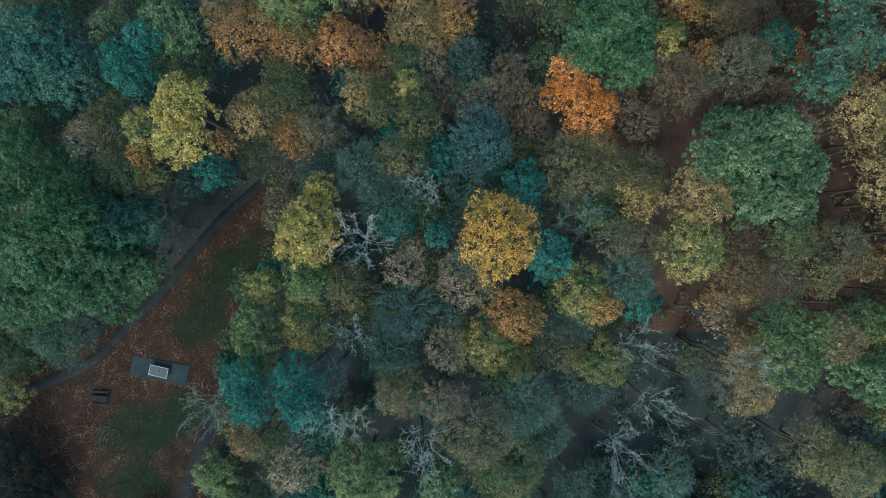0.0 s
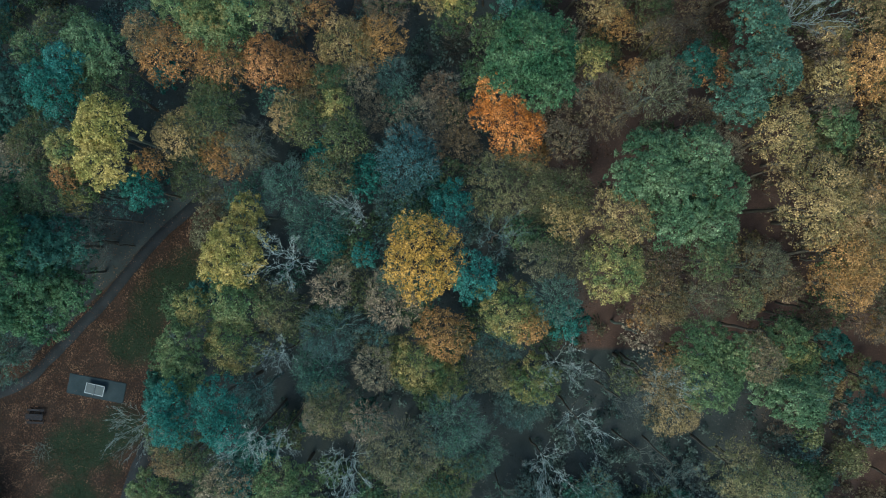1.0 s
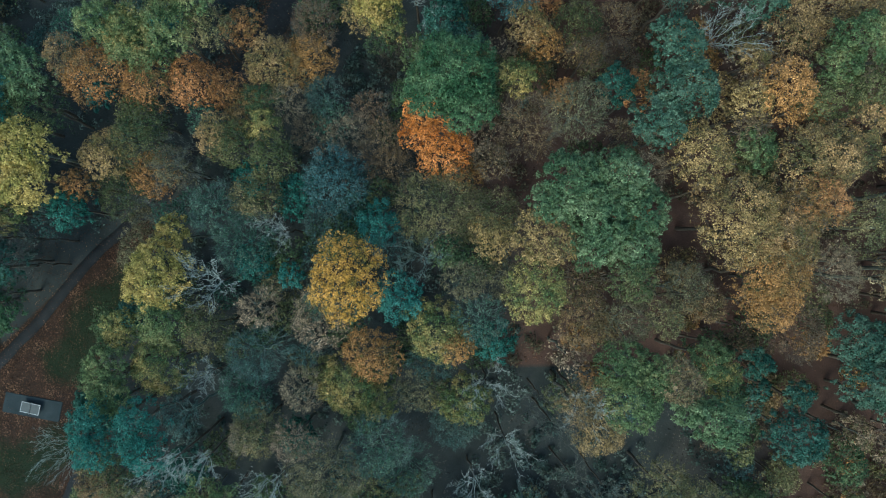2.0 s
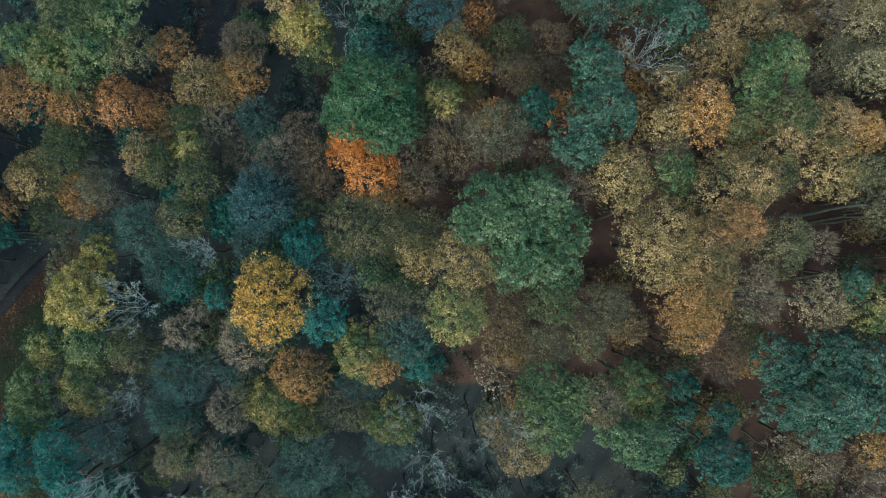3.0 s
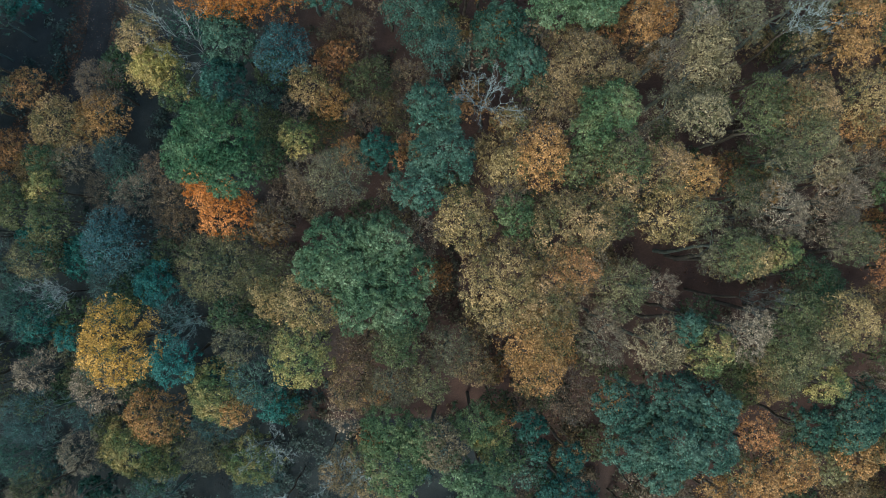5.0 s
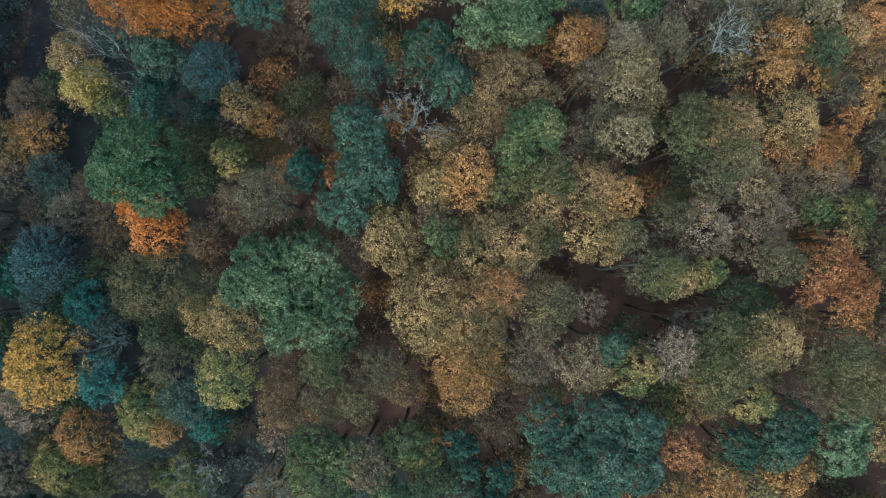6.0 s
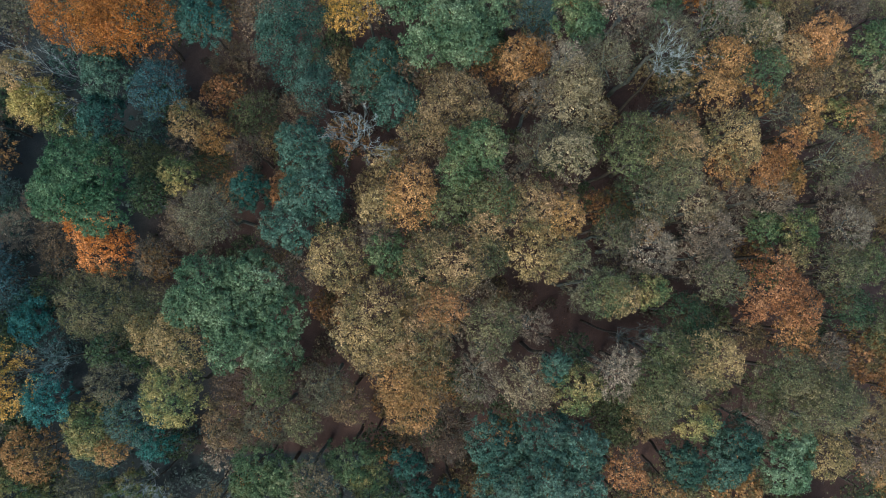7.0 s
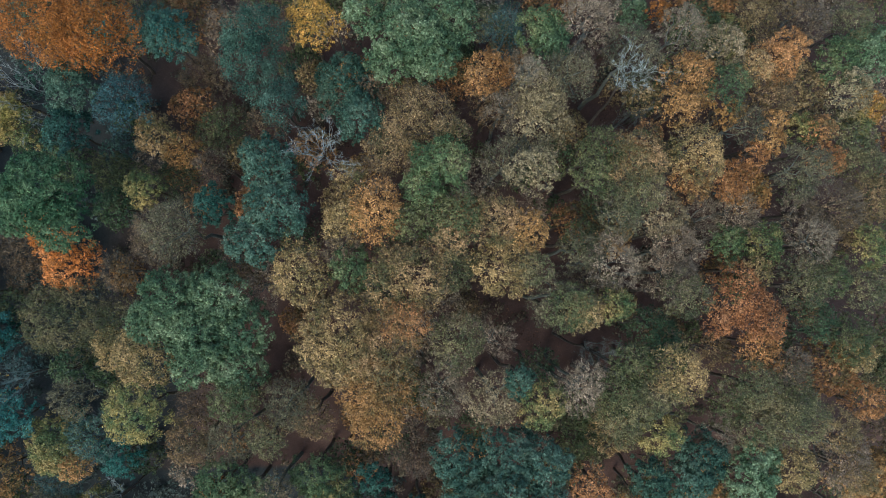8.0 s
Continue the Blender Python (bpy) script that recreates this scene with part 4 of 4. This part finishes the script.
lesser_trees(42, 0.8, 1.0, 0.6, 13, 106, 128, -34, 62, 4.4)
lesser_trees(26, 0.8, 1.0, 0.7, 14, -10, 104, 44, 62, 4.2)
lesser_trees(14, 0.7, 1.0, 0.7, 15, -80, -58, -10, 45, 4.2)
lesser_trees(18, 0.7, 0.9, 0.7, 16, -28, 100, -48, -34, 4.0)
lesser_trees(230, 0.66, 0.92, 0.5, 11)
lesser_trees(190, 0.25, 0.45, 0.42, 12)


# ---- undergrowth, fallen leaves, grass ----
CROWNS = np.array([q for q in STANDS if q[3] > 9])


def sheltered(x, y):
    """Whether a tall crown stands over a place."""
    return bool((np.hypot(CROWNS[:, 0] - x, CROWNS[:, 1] - y) < 0.8 * CROWNS[:, 2]).any())


def undergrowth():
    rng = np.random.default_rng(5)
    pts = []
    while len(pts) < 4300:
        x, y = rng.uniform(-72, 122), rng.uniform(-48, 60)
        if inside(CLEARING, x, y) or near_line(PATH_LINE, x, y, 2.0) or near_line(ROAD_LINE, x, y, 2.6) or near_line(FORK_LINE, x, y, 2.0) or noise.noise((x * 0.09, y * 0.09, 2)) < -0.15 or (rng.random() < 0.8 and sheltered(x, y)):
            continue
        pts.append((x, y))
    pts = np.array(pts)
    hgt = rng.uniform(0.4, 3.2, len(pts))
    cool = np.array([damp_at(*q) for q in pts]) > rng.uniform(0.2, 0.8, len(pts))
    for which, mat, label in ((cool, BRAMBLE_COOL, "low dark green brambles under the trees"), (~cool, BRAMBLE, "low brown bracken and brambles under the trees")):
        own = np.flatnonzero(which)
        n = len(own) * 32
        c = own[rng.integers(0, len(own), n)]
        d = unit(rng.normal(size=(n, 3)))
        p = np.zeros((n, 3))
        p[:, :2] = pts[c] + d[:, :2] * 1.1 * rng.uniform(0.2, 1, (n, 1))
        p[:, 2] = 0.1 + np.abs(d[:, 2]) * hgt[c]
        ob = mesh_object("undergrowth", *slivers(rng, p, d * 0.5 + np.array([0, 0, 0.7]), rng.normal(size=(n, 3)), rng.uniform(0.18, 0.45, n)), mat)
        tagged(ob, label, "undergrowth", kind="stuff")


undergrowth()


def fallen_leaves():
    rng = np.random.default_rng(6)
    p = []
    while len(p) < 42000:
        x, y = rng.uniform(-70, -20), rng.uniform(-42, 14)
        if not inside(CLEARING, x, y) and rng.random() > 0.12:
            continue
        keep = 1 - 0.8 * lawn_at(x, y)
        if near_line(PATH_LINE, x, y, 0.9) or near_line(SIDE_LINE, x, y, 1.4) or near_line(LOW_LINE, x, y, 1.2):
            keep *= 0.3
        keep *= 0.65 + 0.6 * noise.noise((x * 0.3, y * 0.3, 7))
        if rng.random() < keep:
            p.append((x, y, path_ground(x, y) + rng.uniform(0.01, 0.06)))
    while len(p) < 52000:
        x, y = rng.uniform(-18, 12), rng.uniform(26, 56)
        if near_line(ROAD_LINE, x, y, 4.6) and (not near_line(ROAD_LINE, x, y, 1.7) or rng.random() < 0.1):
            p.append((x, y, path_ground(x, y) + rng.uniform(0.01, 0.07)))
    n = len(p)
    ob = mesh_object("fallen_leaves", *slivers(rng, np.array(p), np.array([0, 0, 1.0]) + rng.normal(size=(n, 3)) * 0.3, rng.normal(size=(n, 3)), rng.uniform(0.1, 0.22, n)), LITTER)
    tagged(ob, "scattered rust and tan fallen leaves", "leaves", kind="stuff")


fallen_leaves()


def wood_litter():
    rng = np.random.default_rng(8)
    p = []
    while len(p) < 30000:
        x, y = rng.uniform(-40, 122), rng.uniform(-46, 58)
        if rng.random() < 0.55 + 0.6 * noise.noise((x * 0.25, y * 0.25, 11)) and not inside(CLEARING, x, y) and not sheltered(x, y):
            p.append((x, y, path_ground(x, y) + rng.uniform(0.01, 0.08)))
    p = np.array(p)
    cool = np.array([damp_at(q[0], q[1]) for q in p]) > rng.uniform(0.2, 0.8, len(p))
    for own, mat, label in ((p[~cool], LITTER, "brown fallen leaves on the woodland floor"), (p[cool], LITTER_DARK, "dark grey fallen leaves on the woodland floor")):
        n = len(own)
        ob = mesh_object("fallen_leaves", *slivers(rng, own, np.array([0, 0, 1.0]) + rng.normal(size=(n, 3)) * 0.3, rng.normal(size=(n, 3)), rng.uniform(0.14, 0.3, n)), mat)
        tagged(ob, label, "leaves", kind="stuff")


wood_litter()


def grass():
    rng = np.random.default_rng(7)
    p = []
    while len(p) < 22000:
        x, y = rng.uniform(-55, -20), rng.uniform(-40, 8)
        if rng.random() < lawn_at(x, y) and not near_line(SIDE_LINE, x, y, 1.3):
            p.append((x, y, path_ground(x, y) - 0.01))
    p = np.array(p)
    n = len(p)
    ob = mesh_object("grass", *strands(rng, p, unit(np.array([0, 0, 0.8]) + rng.normal(size=(n, 3)) * 0.5), rng.uniform(0.1, 0.3, n), rng.uniform(0.02, 0.04, n)), GRASS)
    tagged(ob, "short dark green grass of the clearing", "grass", kind="stuff")


grass()


# ---- the clearing's furniture ----
def table_tennis():
    slab = box(8.4, 3.0, 0.22, bevel=0.06)
    ob = part("concrete_slab", slab, CONCRETE)
    ob.matrix_world = pose(-41.3, -17.7, path_ground(-41.3, -17.7) + 0.03, 0, 0, -11)
    tagged(ob, "worn blue-grey concrete slab strewn at its edges with leaves", "slab")
    z = path_ground(-41.3, -17.7) + 0.14
    table = tagged(new("table_tennis_table"), "outdoor table-tennis table with white edges on a concrete slab", "table")
    table.matrix_world = pose(-41.2, -17.75, z, 0, 0, -13)
    for s in (-1, 1):
        top = part("tabletop_half", box(1.36, 1.525, 0.05, s * 0.685, 0, 0.735, 0.008), PAINT_TEAL, table)
        part("end_line", box(0.09, 1.525, 0.012, s * 1.325, 0, 0.766, 0.002), PAINT_WHITE, top, "white painted end line")
        for e in (-1, 1):
            part("side_line", box(1.28, 0.09, 0.012, s * 0.64, e * 0.717, 0.766, 0.002), PAINT_WHITE, top, "white painted side line")
        for e in (-1, 1):
            part("leg", box(0.09, 0.09, 0.71, s * 0.95, e * 0.5, 0.355, 0.01), STEEL, table)
        part("stretcher", box(0.06, 1.0, 0.06, s * 0.95, 0, 0.2, 0.01), STEEL, table)
    part("net", box(0.02, 1.78, 0.15, 0, 0, 0.845, 0.004), STEEL, table, "grey steel net plate")


table_tennis()


def picnic_table():
    ob = tagged(new("picnic_table"), "dark weathered wooden picnic table among fallen leaves", "picnic table")
    ob.matrix_world = pose(-50.0, -21.7, path_ground(-50, -21.7), 0, 0, -3)
    for i in range(5):
        part("top_plank", box(2.5, 0.15, 0.05, 0.01 * (i % 2), (i - 2) * 0.17, 0.74, 0.008), WOOD_WET, ob)
    for s in (-1, 1):
        for i in range(2):
            part("bench_plank", box(2.5, 0.14, 0.05, 0, s * (0.84 + 0.16 * i), 0.45, 0.008), WOOD_WET, ob)
        part("bench_beam", box(0.07, 2.1, 0.1, s * 0.85, 0, 0.37, 0.008), WOOD_WET, ob)
        part("top_beam", box(0.07, 0.8, 0.09, s * 0.85, 0, 0.67, 0.008), WOOD_WET, ob)
        for e in (-1, 1):
            part("leg", box(0.08, 0.12, 0.86, s * 0.78, e * 0.5, 0.38, 0.008, Matrix.Rotation(radians(e * 30), 4, "X")), WOOD_WET, ob)


picnic_table()


def marker_post():
    ob = tagged(new("marker_post"), "short white-painted marker post beside the path", "post")
    ob.matrix_world = pose(-54.0, -36.4, path_ground(-54, -36.4), 0, 0, 10)
    part("post", box(0.14, 0.14, 1.3, 0, 0, 0.6, 0.02), PAINT_WHITE, ob)
    part("cap", box(0.18, 0.18, 0.05, 0, 0, 1.27, 0.015), PAINT_WHITE, ob)


marker_post()


def brush_heap(x, y, r, count, seed):
    rng = np.random.default_rng(seed)
    ob = tagged(new("brush_heap"), "low heap of dead grey twigs on the grass", "brush heap")
    ob.location = (x, y, path_ground(x, y))
    for _ in range(count):
        a = np.array([*rng.normal(size=2) * r * 0.5, rng.uniform(0.03, 0.5)])
        b = a + np.array([*rng.normal(size=2) * r * 0.6, rng.uniform(0.0, 0.35)])
        mesh_object("stick", *tube(crooked(rng, a, b, 4, 0.06), np.linspace(0.035, 0.012, 4), 4), BARK_GREY, ob)


brush_heap(-49.0, -26.8, 1.6, 40, 3)
